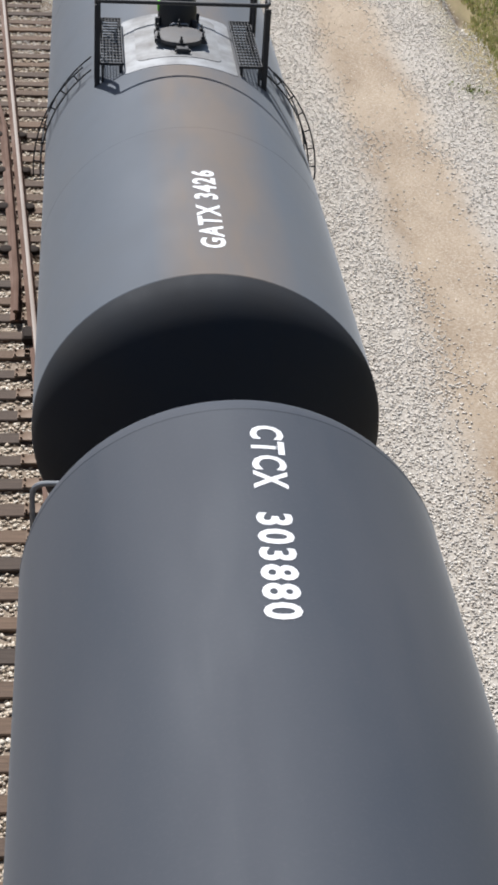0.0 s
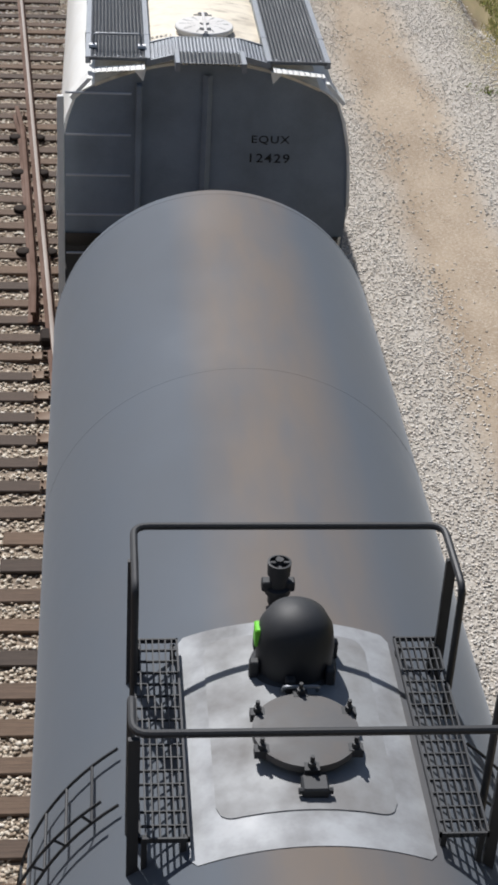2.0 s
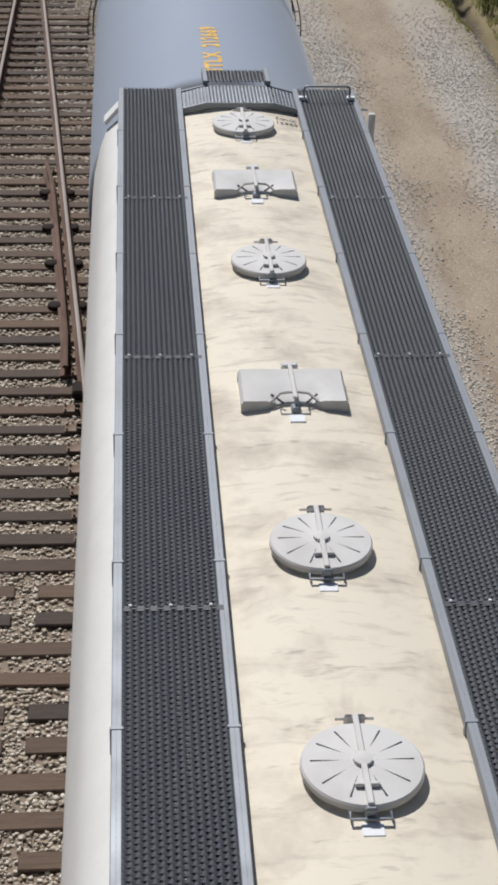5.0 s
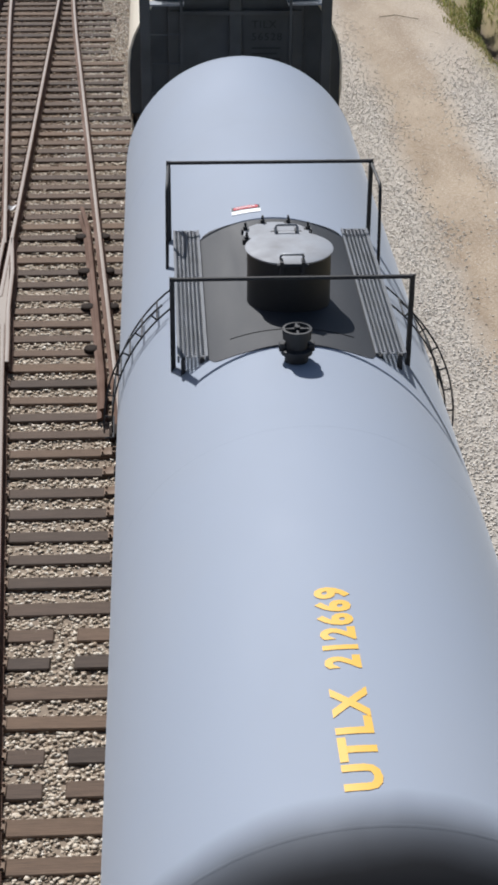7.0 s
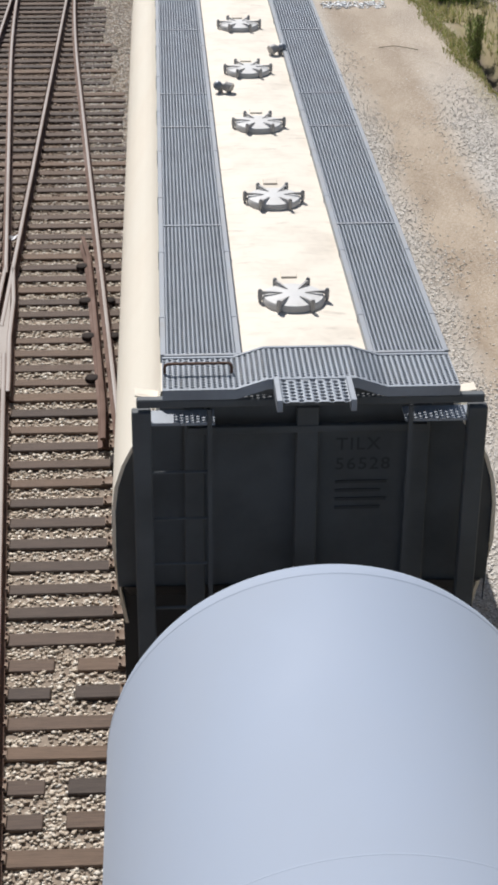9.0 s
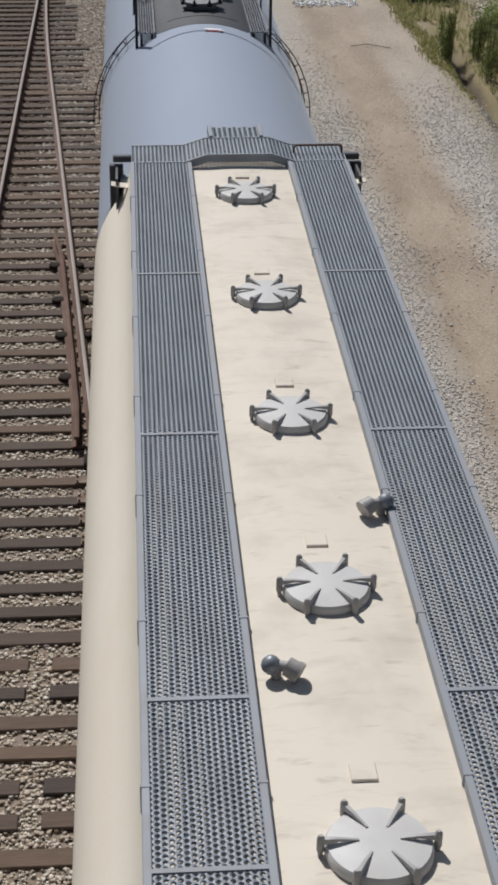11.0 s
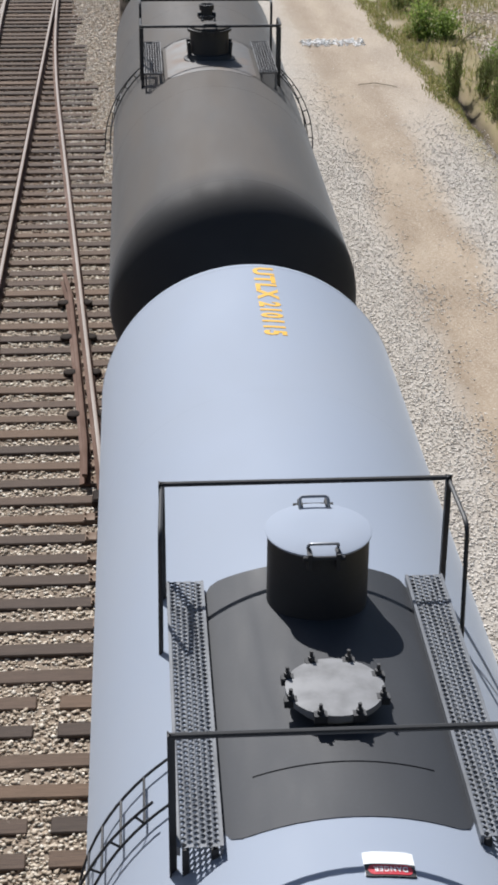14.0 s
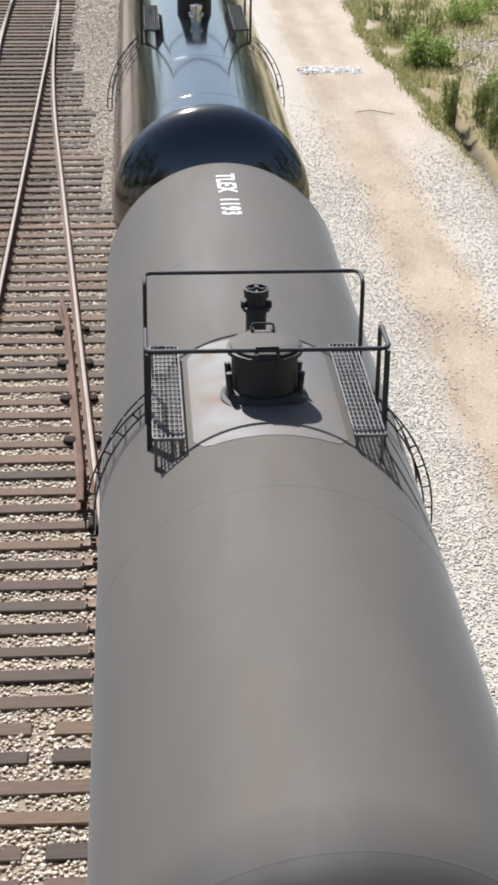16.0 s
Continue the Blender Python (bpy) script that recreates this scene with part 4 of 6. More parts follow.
def build_tank_grey():
    R, zc = 1.53, 2.57
    y0, y1 = 12.26, 25.54
    car, yc = tank_body(y0, y1, R, zc, PAINT_GREY, "grey rust-stained tank car with a railed platform round its black dome", TANKS, seams=(15.56, 22.28), head_mat=HEAD_BLACK)
    half = (y1 - y0) / 2
    lettering("lettering", "GATX 3426", 1.70, 0.225, LETTER_WHITE, car, on_shell(R, zc, 0.03, 13.59 - yc, 1), "white painted lettering", 0.034)
    lettering("head_lettering", "GATX 3426", 0.64, 0.105, LETTER_DIM, car, on_head(R, zc, half, 0.78, -0.04, 3.16), "white painted lettering", 0.01)
    hoop = rounded([(-1.51, 11.5 - yc, 1.05), (-1.51, 11.5 - yc, 2.5), (1.51, 11.5 - yc, 2.5), (1.51, 11.5 - yc, 1.05)], 0.12)
    part("end_handrail", Geo().tube(hoop, 0.024), GALV, car, "pale steel pipe handrail across the car's end")
    part("end_bracket", Geo().add([(-1.42, 11.5 - yc, 1.3), (-1.16, 11.5 - yc, 1.3), (-1.36, 11.5 - yc, 2.3), (-1.42, 11.52 - yc, 1.3), (-1.16, 11.52 - yc, 1.3), (-1.36, 11.52 - yc, 2.3)],
                                  [(0, 1, 2), (5, 4, 3), (0, 2, 5, 3), (1, 4, 5, 2), (0, 3, 4, 1)]), GALV, car)
    part("worn_panel", patch(R, zc, -0.66, 0.64, 17.41 - yc, 19.22 - yc, 0.004, 0.05, 32), PANEL_PALE, car, "worn pale primer patch with dirty edges")
    part("reinforcing_pad", patch(R, zc, -0.50, 0.46, 17.66 - yc, 19.1 - yc, 0.010, 0.1, 40), PANEL_GREY, car, "welded pad of worn pale paint")
    open_grating(car, -0.90, -0.64, 17.52 - yc, 19.12 - yc, 4.06, STEEL_BLACK)
    open_grating(car, 0.64, 0.90, 17.52 - yc, 19.12 - yc, 4.06, STEEL_BLACK)
    hoop_rail(car, 0.905, 19.32 - yc, 18.72 - yc, 4.72, 3.62, STEEL_BLACK, 0.022)
    hoop_rail(car, 0.94, 17.55 - yc, 17.85 - yc, 4.735, 3.62, STEEL_BLACK, 0.022)
    for s in (-1, 1):
        part("rail_post", Geo().box(s * 0.93 - 0.03, s * 0.93 + 0.03, 17.55 - yc, 17.58 - yc, 3.7, 4.69), STEEL_BLACK, car)
        part("rail_post", Geo().box(s * 0.91 - 0.03, s * 0.91 + 0.03, 19.04 - yc, 19.07 - yc, 3.7, 4.67), STEEL_BLACK, car)
    dx, dy = 0.01, 18.83 - yc
    dome = part("manway_dome", Geo().lathe([(0.25, 3.95), (0.25, 4.10), (0.22, 4.12), (0.225, 4.28), (0.21, 4.38), (0.165, 4.46), (0.09, 4.505), (0.01, 4.515)], (dx, dy, 0), "z", 36), STEEL_BLACK, car, "black rounded manway dome")
    for k in range(6):
        a = radians(60 * k + 20)
        part("dome_clamp", Geo().box(dx + 0.25 * math.cos(a) - 0.028, dx + 0.25 * math.cos(a) + 0.028, dy + 0.25 * math.sin(a) - 0.028, dy + 0.25 * math.sin(a) + 0.028, 4.06, 4.20, 0.008), STEEL_BLACK, dome)
    part("green_seal", Geo().box(dx - 0.235, dx - 0.20, dy - 0.05, dy + 0.05, 4.26, 4.38, 0.008), GREEN_MARK, dome, "bright green seal")
    part("dome_handle", Geo().tube(rounded([(dx - 0.09, dy - 0.26, 4.12), (dx - 0.09, dy - 0.32, 4.20), (dx + 0.11, dy - 0.32, 4.20), (dx + 0.11, dy - 0.26, 4.12)], 0.03), 0.011, 6), GALV, dome)
    bolted_flange(car, 0.01, 18.18 - yc, 4.02, 4.185, 0.29, STEEL_BLACK, COVER_DARK, 6)
    part("latch", Geo().box(-0.05, 0.09, 17.74 - yc, 17.86 - yc, 4.08, 4.165, 0.01).tube([(-0.07, 17.76 - yc, 4.14), (0.11, 17.76 - yc, 4.14)], 0.018), STEEL_BLACK, car)
    valve(car, -0.03, 19.42 - yc, 3.98, 4.36, 0.058, STEEL_BLACK)
    side_steps(car, R, zc, 18.25 - yc, STEEL_BLACK)
    CARS.append(car)


def blue_platform(car, yc, R, zc, ya, yb, x, z, steps, panel, walk_y, walk_z, arc_line_y):
    """Perforated walkways, four-post railing and black panel of the pale blue cars; ya, yb: near and far rail; panel, walk_y: near and far ends."""
    part("black_panel", patch(R, zc, -0.78, 0.76, panel[0] - yc, panel[1] - yc, 0.005, 0.16, 24), PANEL_BLACK, car, "black coated panel round the manway")
    plate_grating(car, -0.985, -0.76, walk_y[0] - yc, walk_y[1] - yc, walk_z, GRATE_TANK)
    plate_grating(car, 0.735, 0.965, walk_y[0] - yc, walk_y[1] - yc, walk_z, GRATE_TANK)
    # a thin dark line bent across the panel
    a = math.degrees(0.55 / R)
    part("dark_arc_line", Geo().tube(arc(R + 0.006, zc, -a, a, arc_line_y - yc, 20), 0.0055, 6), STEEL_BLACK, car)
    square_rail(car, x, ya - yc, z, 3.62, STEEL_BLACK, False)
    square_rail(car, x, yb - yc, z, 3.70, STEEL_BLACK, True)
    side_steps(car, R, zc, ya + steps - yc, STEEL_BLACK)


def build_tank_blue_first():
    R, zc = 1.59, 2.53
    y0, y1 = 48.05, 63.0
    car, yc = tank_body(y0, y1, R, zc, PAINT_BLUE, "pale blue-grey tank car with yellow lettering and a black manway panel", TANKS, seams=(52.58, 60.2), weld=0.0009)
    lettering("lettering", "UTLX  212669", 2.0, 0.24, LETTER_YELLOW, car, on_shell(R, zc, -0.06, 49.33 - yc, 1), "yellow painted lettering", 0.05, 0.465, 0.0925)
    blue_platform(car, yc, R, zc, 54.4, 57.42, 1.04, 4.585, 1.4, (54.02, 57.02), (54.15, 57.11), 3.965, 54.36)
    manway(car, 0.02, 55.08 - yc, 4.0, 4.60, 0.39, STEEL_BLACK, LID_GREY)
    bolted_flange(car, 0.0, 56.25 - yc, 4.02, 4.26, 0.33, STEEL_BLACK, LID_GREY)
    valve(car, -0.01, 53.75 - yc, 4.0, 4.38, 0.10, STEEL_BLACK)
    danger_sign(car, R, zc, -0.25, 57.34 - yc)
    CARS.append(car)


def build_tank_blue_second():
    R, zc = 1.60, 2.52
    y0, y1 = 84.82, 99.5
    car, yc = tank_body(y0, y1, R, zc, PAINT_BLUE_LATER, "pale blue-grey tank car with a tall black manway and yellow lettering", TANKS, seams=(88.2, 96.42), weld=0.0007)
    lettering("lettering", "UTLX  210115", 1.82, 0.225, LETTER_YELLOW, car, on_shell(R, zc, 0.125, 98.55 - yc, -1), "yellow painted lettering", 0.05, 0.49, 0.04)
    blue_platform(car, yc, R, zc, 90.65, 93.58, 1.025, 4.70, 0.75, (90.62, 93.42), (90.55, 93.40), 4.0, 91.12)
    manway(car, 0.03, 93.0 - yc, 4.0, 4.64, 0.36, STEEL_BLACK, PAINT_BLUE)
    bolted_flange(car, 0.01, 91.72 - yc, 4.02, 4.24, 0.31, STEEL_BLACK, COVER_GREY)
    danger_sign(car, R, zc, 0.14, 90.22 - yc, 0.28, 0.2, -1)
    CARS.append(car)


def build_tank_brown():
    R, zc = 1.56, 2.54
    y0, y1 = 102.6, 116.4
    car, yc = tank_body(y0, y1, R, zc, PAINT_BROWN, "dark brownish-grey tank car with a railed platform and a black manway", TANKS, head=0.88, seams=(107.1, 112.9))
    half = (y1 - y0) / 2
    lettering("lettering", "TLEX  1193", 1.72, 0.25, LETTER_WHITE, car, on_shell(R, zc, 0.0, 115.1 - yc, -1), "white painted lettering", 0.03)
    lettering("head_lettering", "TLEX 1193", 0.60, 0.09, LETTER_DIM, car, on_head(R, zc, half, 0.88, 0.1, 2.58), "white painted lettering", 0.01)
    lettering("head_lettering", "CAPY 20080 GAL", 0.54, 0.042, LETTER_DIM, car, on_head(R, zc, half, 0.88, 0.1, 2.45), "small white painted lettering", 0.004)
    part("head_stencil", Geo().box(-0.17, 0.30, -half - 0.895, -half - 0.885, 2.355, 2.385), LETTER_DIM, car)
    part("worn_panel", patch(R, zc, -0.70, 0.70, 108.05 - yc, 110.3 - yc, 0.004, 0.2), PANEL_BROWN, car, "worn grey panel with rusty edges")
    open_grating(car, -1.04, -0.76, 108.15 - yc, 110.26 - yc, 4.04, GRATE_DIRTY)
    open_grating(car, 0.72, 1.00, 108.15 - yc, 110.26 - yc, 4.04, GRATE_DIRTY)
    hoop_rail(car, 1.075, 110.80 - yc, 110.5 - yc, 4.60, 3.64, STEEL_BLACK, 0.021)
    hoop_rail(car, 1.08, 108.70 - yc, 109.3 - yc, 4.62, 3.64, STEEL_BLACK, 0.021)
    for s in (-1, 1):
        part("rail_post", Geo().box(s * 1.06 - 0.025, s * 1.06 + 0.025, 108.68 - yc, 108.71 - yc, 3.64, 4.6), STEEL_BLACK, car)
    mw = manway(car, -0.01, 108.98 - yc, 3.98, 4.58, 0.31, STEEL_BLACK, PAINT_BROWN, STEEL_BLACK)
    part("base_ring", Geo().lathe([(0.40, 4.02), (0.40, 4.075), (0.36, 4.09), (0.33, 4.16), (0.30, 4.17)], (-0.01, 108.98 - yc, 0), "z", 40), STEEL_BLACK, mw, "flared black base ring")
    part("lid_rim", Geo().lathe([(0.315, 4.50), (0.345, 4.505), (0.345, 4.545), (0.315, 4.55)], (-0.01, 108.98 - yc, 0), "z", 40), STEEL_BLACK, mw)
    for a in (20, 160, 200, 340):
        part("eye_bolt", Geo().tube([(-0.01 + 0.33 * math.cos(radians(a)), 108.98 - yc + 0.33 * math.sin(radians(a)), 4.12), (-0.01 + 0.35 * math.cos(radians(a)), 108.98 - yc + 0.35 * math.sin(radians(a)), 4.34)], 0.03, 8), STEEL_BLACK, mw)
    valve(car, 0.0, 110.2 - yc, 3.98, 4.62, 0.10, STEEL_BLACK)
    side_steps(car, R, zc, 109.6 - yc, STEEL_BLACK)
    CARS.append(car)


def build_tank_gloss():
    R, zc = 1.53, 2.55
    car, yc = tank_body(119.75, 133.6, R, zc, PAINT_GLOSS, "glossy black tank car with a railed platform", TANKS, seams=(120.4, 123.09))
    open_grating(car, -0.95, -0.68, 125.4 - yc, 127.7 - yc, 4.04, STEEL_BLACK)
    open_grating(car, 0.68, 0.95, 125.4 - yc, 127.7 - yc, 4.04, STEEL_BLACK)
    hoop_rail(car, 1.0, 127.9 - yc, 127.4 - yc, 4.66, 3.64, STEEL_BLACK)
    hoop_rail(car, 1.0, 125.4 - yc, 125.8 - yc, 4.66, 3.64, STEEL_BLACK)
    manway(car, 0.0, 126.7 - yc, 4.0, 4.6, 0.33, STEEL_BLACK, STEEL_BLACK)
    valve(car, 0.0, 125.85 - yc, 4.0, 4.36, 0.09, CHROME)
    side_steps(car, R, zc, 126.1 - yc, STEEL_BLACK)
    CARS.append(car)


# ---- covered hoppers ----
def roof_z(x, crown, boxy=False):
    return crown - (0.2 if boxy else 0.085) * x * x


def hopper_outline(crown, wide, boxy):
    """Half of the body's cross-section, from the running board's edge down to the sill."""
    top = roof_z(1.15, crown, boxy)
    if boxy:
        pts = [(1.15, top), (1.26, top - 0.06), (1.37, top - 0.16), (1.44, top - 0.35), (1.51, top - 0.65), (1.54, top - 0.95)]
    else:
        pts = [(1.15, top), (1.18, top - 0.12), (1.23, top - 0.24), (1.31, top - 0.37), (1.40, top - 0.50), (1.48, top - 0.66), (1.54, top - 0.85), (1.57, top - 1.08)]
    return pts + [(wide, 3.1), (wide - 0.02, 2.5), (wide - 0.10, 1.9), (wide - 0.28, 1.35), (1.2, 1.1)]


def round_hatch(car, y, r, z, mat, ribs, pad=True):
    h = part("round_hatch", Geo().lathe([(r * 0.93, z - 0.13), (r * 0.93, z - 0.042), (r, z - 0.038), (r, z - 0.01), (r * 0.97, z), (r * 0.3, z + 0.015), (0.01, z + 0.017)], (0, y, 0), "z", 44), mat, car, "round grey hatch cover with pressed ribs")
    if ribs:
        for deg in (4, 34, 64, 116, 146, 176, 214, 250, 290, 326):
            c, s = math.cos(radians(deg)), math.sin(radians(deg))
            part("rib", Geo().tube([(c * r * 0.22, y + s * r * 0.22, z + 0.010), (c * r * 0.84, y + s * r * 0.84, z + 0.001)], 0.006, 6), GRATE_DARK, h)
        part("locking_bar", Geo().box(-0.016, 0.016, y - r * 1.05, y + r * 1.08, z + 0.02, z + 0.036, 0.004), HATCH_GREY, h)
        part("latch", Geo().box(-0.03, 0.03, y - r * 1.14, y - r * 1.02, z - 0.06, z + 0.02, 0.01).tube([(-0.10, y - r * 1.02, z - 0.03), (-0.10, y - r * 1.18, z - 0.03), (0.10, y - r * 1.18, z - 0.03), (0.10, y - r * 1.02, z - 0.03)], 0.009, 6), GALV, h)
        part("latch", Geo().box(-0.055, 0.055, y + r * 1.06, y + r * 1.12, z - 0.05, z + 0.03, 0.012).box(-0.10, 0.10, y + r * 1.08, y + r * 1.10, z - 0.01, z + 0.008), HATCH_GREY, h)
        part("hub", Geo().lathe([(0.05, z + 0.01), (0.05, z + 0.035), (0.02, z + 0.04)], (0, y, 0), "z", 12), HATCH_GREY, h)
        part("handle", Geo().box(-0.06, 0.06, y - r * 0.62, y - r * 0.52, z + 0.01, z + 0.032, 0.006), HATCH_GREY, h)
        if pad:
            part("tie_down_pad", Geo().box(-0.05, 0.06, y - r * 1.46, y - r * 1.16, z - 0.075, z - 0.055, 0.004), LETTER_WHITE, h, "white tie-down plate")
    return h


def trough_hatch(car, y, z, mat):
    """A rectangular fibreglass cover with a scooped middle."""
    w, d = 0.375, 0.235
    g = Geo()
    xs = [-w, -w + 0.02, -0.2, -0.13, 0.13, 0.2, w - 0.02, w]
    low = [0, 0, 0, 0.06, 0.06, 0, 0, 0]
    rows = []
    for yy, cut, h in ((y - d, 0, -0.11), (y - d + 0.01, 0, 0), (y - d + 0.16, 1, 0.0), (y + d - 0.02, 1, 0.02), (y + d, 1, -0.10)):
        rows.append([(x, yy + (low[i] * 1.6 if cut == 0 else 0) - (0.05 if 2 < i < 5 and cut == 0 else 0), z + h - (low[i] * 0.8 if cut == 0 and h == 0 else 0) - (0.03 if i in (0, 7) else 0)) for i, x in enumerate(xs)])
    n = len(xs)
    g.add([p for r in rows for p in r], [(j * n + i, j * n + i + 1, (j + 1) * n + i + 1, (j + 1) * n + i) for j in range(len(rows) - 1) for i in range(n - 1)])
    g.box(-w + 0.005, w - 0.005, y - d + 0.13, y + d - 0.01, z - 0.13, z - 0.035)
    h = part("trough_hatch", g, mat, car, "grey rectangular hatch cover with a scooped front")
    part("locking_bar", Geo().box(-0.016, 0.016, y - d * 1.0, y + d * 1.1, z + 0.022, z + 0.04, 0.004), mat, h)
    part("latch", Geo().box(-0.03, 0.03, y - d - 0.06, y - d + 0.02, z - 0.07, z - 0.02, 0.01).tube([(-0.10, y - d + 0.02, z - 0.06), (-0.10, y - d - 0.07, z - 0.06), (0.10, y - d - 0.07, z - 0.06), (0.10, y - d + 0.02, z - 0.06)], 0.009, 6), GALV, h)
    part("latch", Geo().box(-0.06, 0.06, y + d, y + d + 0.07, z - 0.05, z + 0.035, 0.012), mat, h)
    part("tie_down_pad", Geo().box(-0.05, 0.06, y - d - 0.19, y - d - 0.09, z - 0.075, z - 0.05, 0.004), LETTER_WHITE, h, "white tie-down plate")
    for q in (-1, 1):
        part("brace", Geo().tube([(q * 0.17, y - d + 0.03, z - 0.02), (q * 0.10, y - d + 0.10, z + 0.012), (0, y - d + 0.11, z + 0.02)], 0.011, 6), mat, h)
        part("rib", Geo().tube([(q * 0.08, y - d + 0.02, z - 0.02), (q * 0.16, y - d + 0.10, z + 0.004)], 0.008, 6), GRATE_DARK, h)


def star_hatch(car, y, r, z):
    """A round cover held by six clamp arms."""
    h = part("round_hatch", Geo().lathe([(r * 0.92, z - 0.16), (r * 0.92, z - 0.07), (r * 1.0, z - 0.065), (r * 1.0, z - 0.03), (r * 0.97, z - 0.018), (r * 0.95, z - 0.008), (r * 0.4, z + 0.010), (0.01, z + 0.012)], (0, y, 0), "z", 40), HATCH_STAR, car, "pale grey round hatch with six clamp arms")
    for k in range(6):
        a = radians(60 * k)
        c, s = math.cos(a), math.sin(a)
        arm = Geo()
        n = Vector((-s, c, 0))
        rows = ((0.10, 0.008, 0.012, 0.016), (0.20, 0.012, 0.014, 0.028), (r * 1.03, 0.018, 0.002, 0.032), (r * 1.08, 0.016, 0.002, 0.026))
        vs = []
        for d, w, lo, hi in rows:
            q = Vector((c * d, y + s * d, z))
            vs += [q + n * w + Vector((0, 0, lo)), q + n * w * 0.7 + Vector((0, 0, hi)), q - n * w * 0.7 + Vector((0, 0, hi)), q - n * w + Vector((0, 0, lo))]
        arm.add(vs, [(4 * i + j, 4 * i + (j + 1) % 4, 4 * i + 4 + (j + 1) % 4, 4 * i + 4 + j) for i in range(3) for j in range(4)] + [(3, 2, 1, 0), (12, 13, 14, 15)])
        ob = part("clamp_arm", arm, ARM_GREY, h)
        e = (c * r * 1.07, y + s * r * 1.07)
        part("clamp_bolt", Geo().lathe([(0.014, z - 0.11), (0.014, z - 0.05), (0.020, z - 0.045), (0.020, z + 0.035), (0.010, z + 0.05)], (e[0], e[1], 0), "z", 10), ARM_GREY, ob)


HATCH_STAR = paint("pale_grey_hatch", (0.60, 0.59, 0.57), 0.5, (0.40, 0.37, 0.33), 0.4, streak=(3, 3, 3))
ARM_GREY = paint("dull_clamp_steel", (0.42, 0.405, 0.39), 0.5, (0.14, 0.12, 0.1), 0.4)


def hopper_body(car, y0, y1, crown, wide, boxy, roof_mat, side_mat, end_mat):
    half = hopper_outline(crown, wide, boxy)
    for s in (-1, 1):
        o = [(s * x, z) for x, z in half]
        g = Geo()
        inner = [(s * (x - 0.03), z) for x, z in half]
        n = len(o)
        steps = [(y0, 0.0), (y0 + 1.8, 0.0), (y1 - 1.8, 0.0), (y1, 0.0)]
        def cut(y, z):
            """The side is cut back under the slope of the end."""
            k = min(1.0, max(0.0, (2.9 - z) / 0.6)) * 0.45
            return min(max(y, y0 + k), y1 - k)
        vs = [(x, cut(y, z), z) for y, _ in steps for x, z in o] + [(x, cut(y, z), z) for y, _ in steps for x, z in inner]
        m = len(steps)
        fs = [(j * n + i, j * n + i + 1, (j + 1) * n + i + 1, (j + 1) * n + i) for j in range(m - 1) for i in range(n - 1)]
        k = m * n
        fs += [(k + j * n + i, k + (j + 1) * n + i, k + (j + 1) * n + i + 1, k + j * n + i + 1) for j in range(m - 1) for i in range(n - 1)]
        fs += [(i, k + i, k + i + 1, i + 1) for i in range(n - 1)] + [((m - 1) * n + i, (m - 1) * n + i + 1, k + (m - 1) * n + i + 1, k + (m - 1) * n + i) for i in range(n - 1)]
        part("side_wall", g.add(vs, fs), side_mat, car, "", 40)
    top = Geo()
    xs = [-1.15 + 2.30 * i / 24 for i in range(25)]
    ys = [y0 + (y1 - y0) * i / 40 for i in range(41)]
    vs = [(x, y, roof_z(x, crown, boxy) + 0.004 * noise.noise((x * 2.5, y * 1.2, 1))) for y in ys for x in xs]
    vs += [(x, y, roof_z(x, crown, boxy) - 0.03) for y in (y0, y1) for x in xs]
    n, q = 25, 25 * 41
    fs = [(j * n + i, j * n + i + 1, (j + 1) * n + i + 1, (j + 1) * n + i) for j in range(40) for i in range(24)]
    fs += [(i, q + i, q + i + 1, i + 1) for i in range(24)] + [(40 * n + i, 40 * n + i + 1, q + 25 + i + 1, q + 25 + i) for i in range(24)]
    part("roof", top.add(vs, fs), roof_mat, car, "", 40)
    high = [(x, z) for x, z in half if z > 2.45] + [(wide - 0.02, 2.72)]
    outline = high + [(-x, z) for x, z in reversed(high)]
    crown_line = [(-x, roof_z(x, crown, boxy) - 0.02) for x in xs[1:-1]]
    for e, sgn in ((y0, -1), (y1, 1)):
        a, b = (e + 0.03, e + 0.07) if sgn < 0 else (e - 0.07, e - 0.03)
        part("end_sheet", Geo().prism([(x * 0.985, z - 0.01) for x, z in reversed(outline)] + list(reversed([(-x, z) for x, z in crown_line])), a, b), end_mat, car, "", 30)
        inner = e - sgn * 1.7
        part("slope_sheet", Geo().add([(-wide + 0.08, e, 2.72), (wide - 0.08, e, 2.72), (wide - 0.3, inner, 1.3), (-wide + 0.3, inner, 1.3), (-wide + 0.08, e - sgn * 0.04, 2.72), (wide - 0.08, e - sgn * 0.04, 2.72), (wide - 0.3, inner - sgn * 0.04, 1.3), (-wide + 0.3, inner - sgn * 0.04, 1.3)],
                                      [(0, 1, 2, 3), (7, 6, 5, 4), (0, 3, 7, 4), (1, 5, 6, 2)]), STEEL_BLACK, car, "black slope sheet under the end")
        part("end_deck", Geo().box(-1.42, 1.42, min(e - sgn * 2.2, e + sgn * 0.2), max(e - sgn * 2.2, e + sgn * 0.2), 1.03, 1.09, 0.01), STEEL_BLACK, car)
        # Added black sheet that stands for the deep shade under the end.
        part("end_shade_sheet", Geo().box(-wide + 0.06, wide - 0.06, min(e - sgn * 0.40, e - sgn * 0.44), max(e - sgn * 0.40, e - sgn * 0.44), 1.09, 2.75), STEEL_BLACK, car)
        part("end_web", Geo().box(-0.03, 0.03, min(e, inner), max(e, inner), 1.09, 2.2), STEEL_BLACK, car)


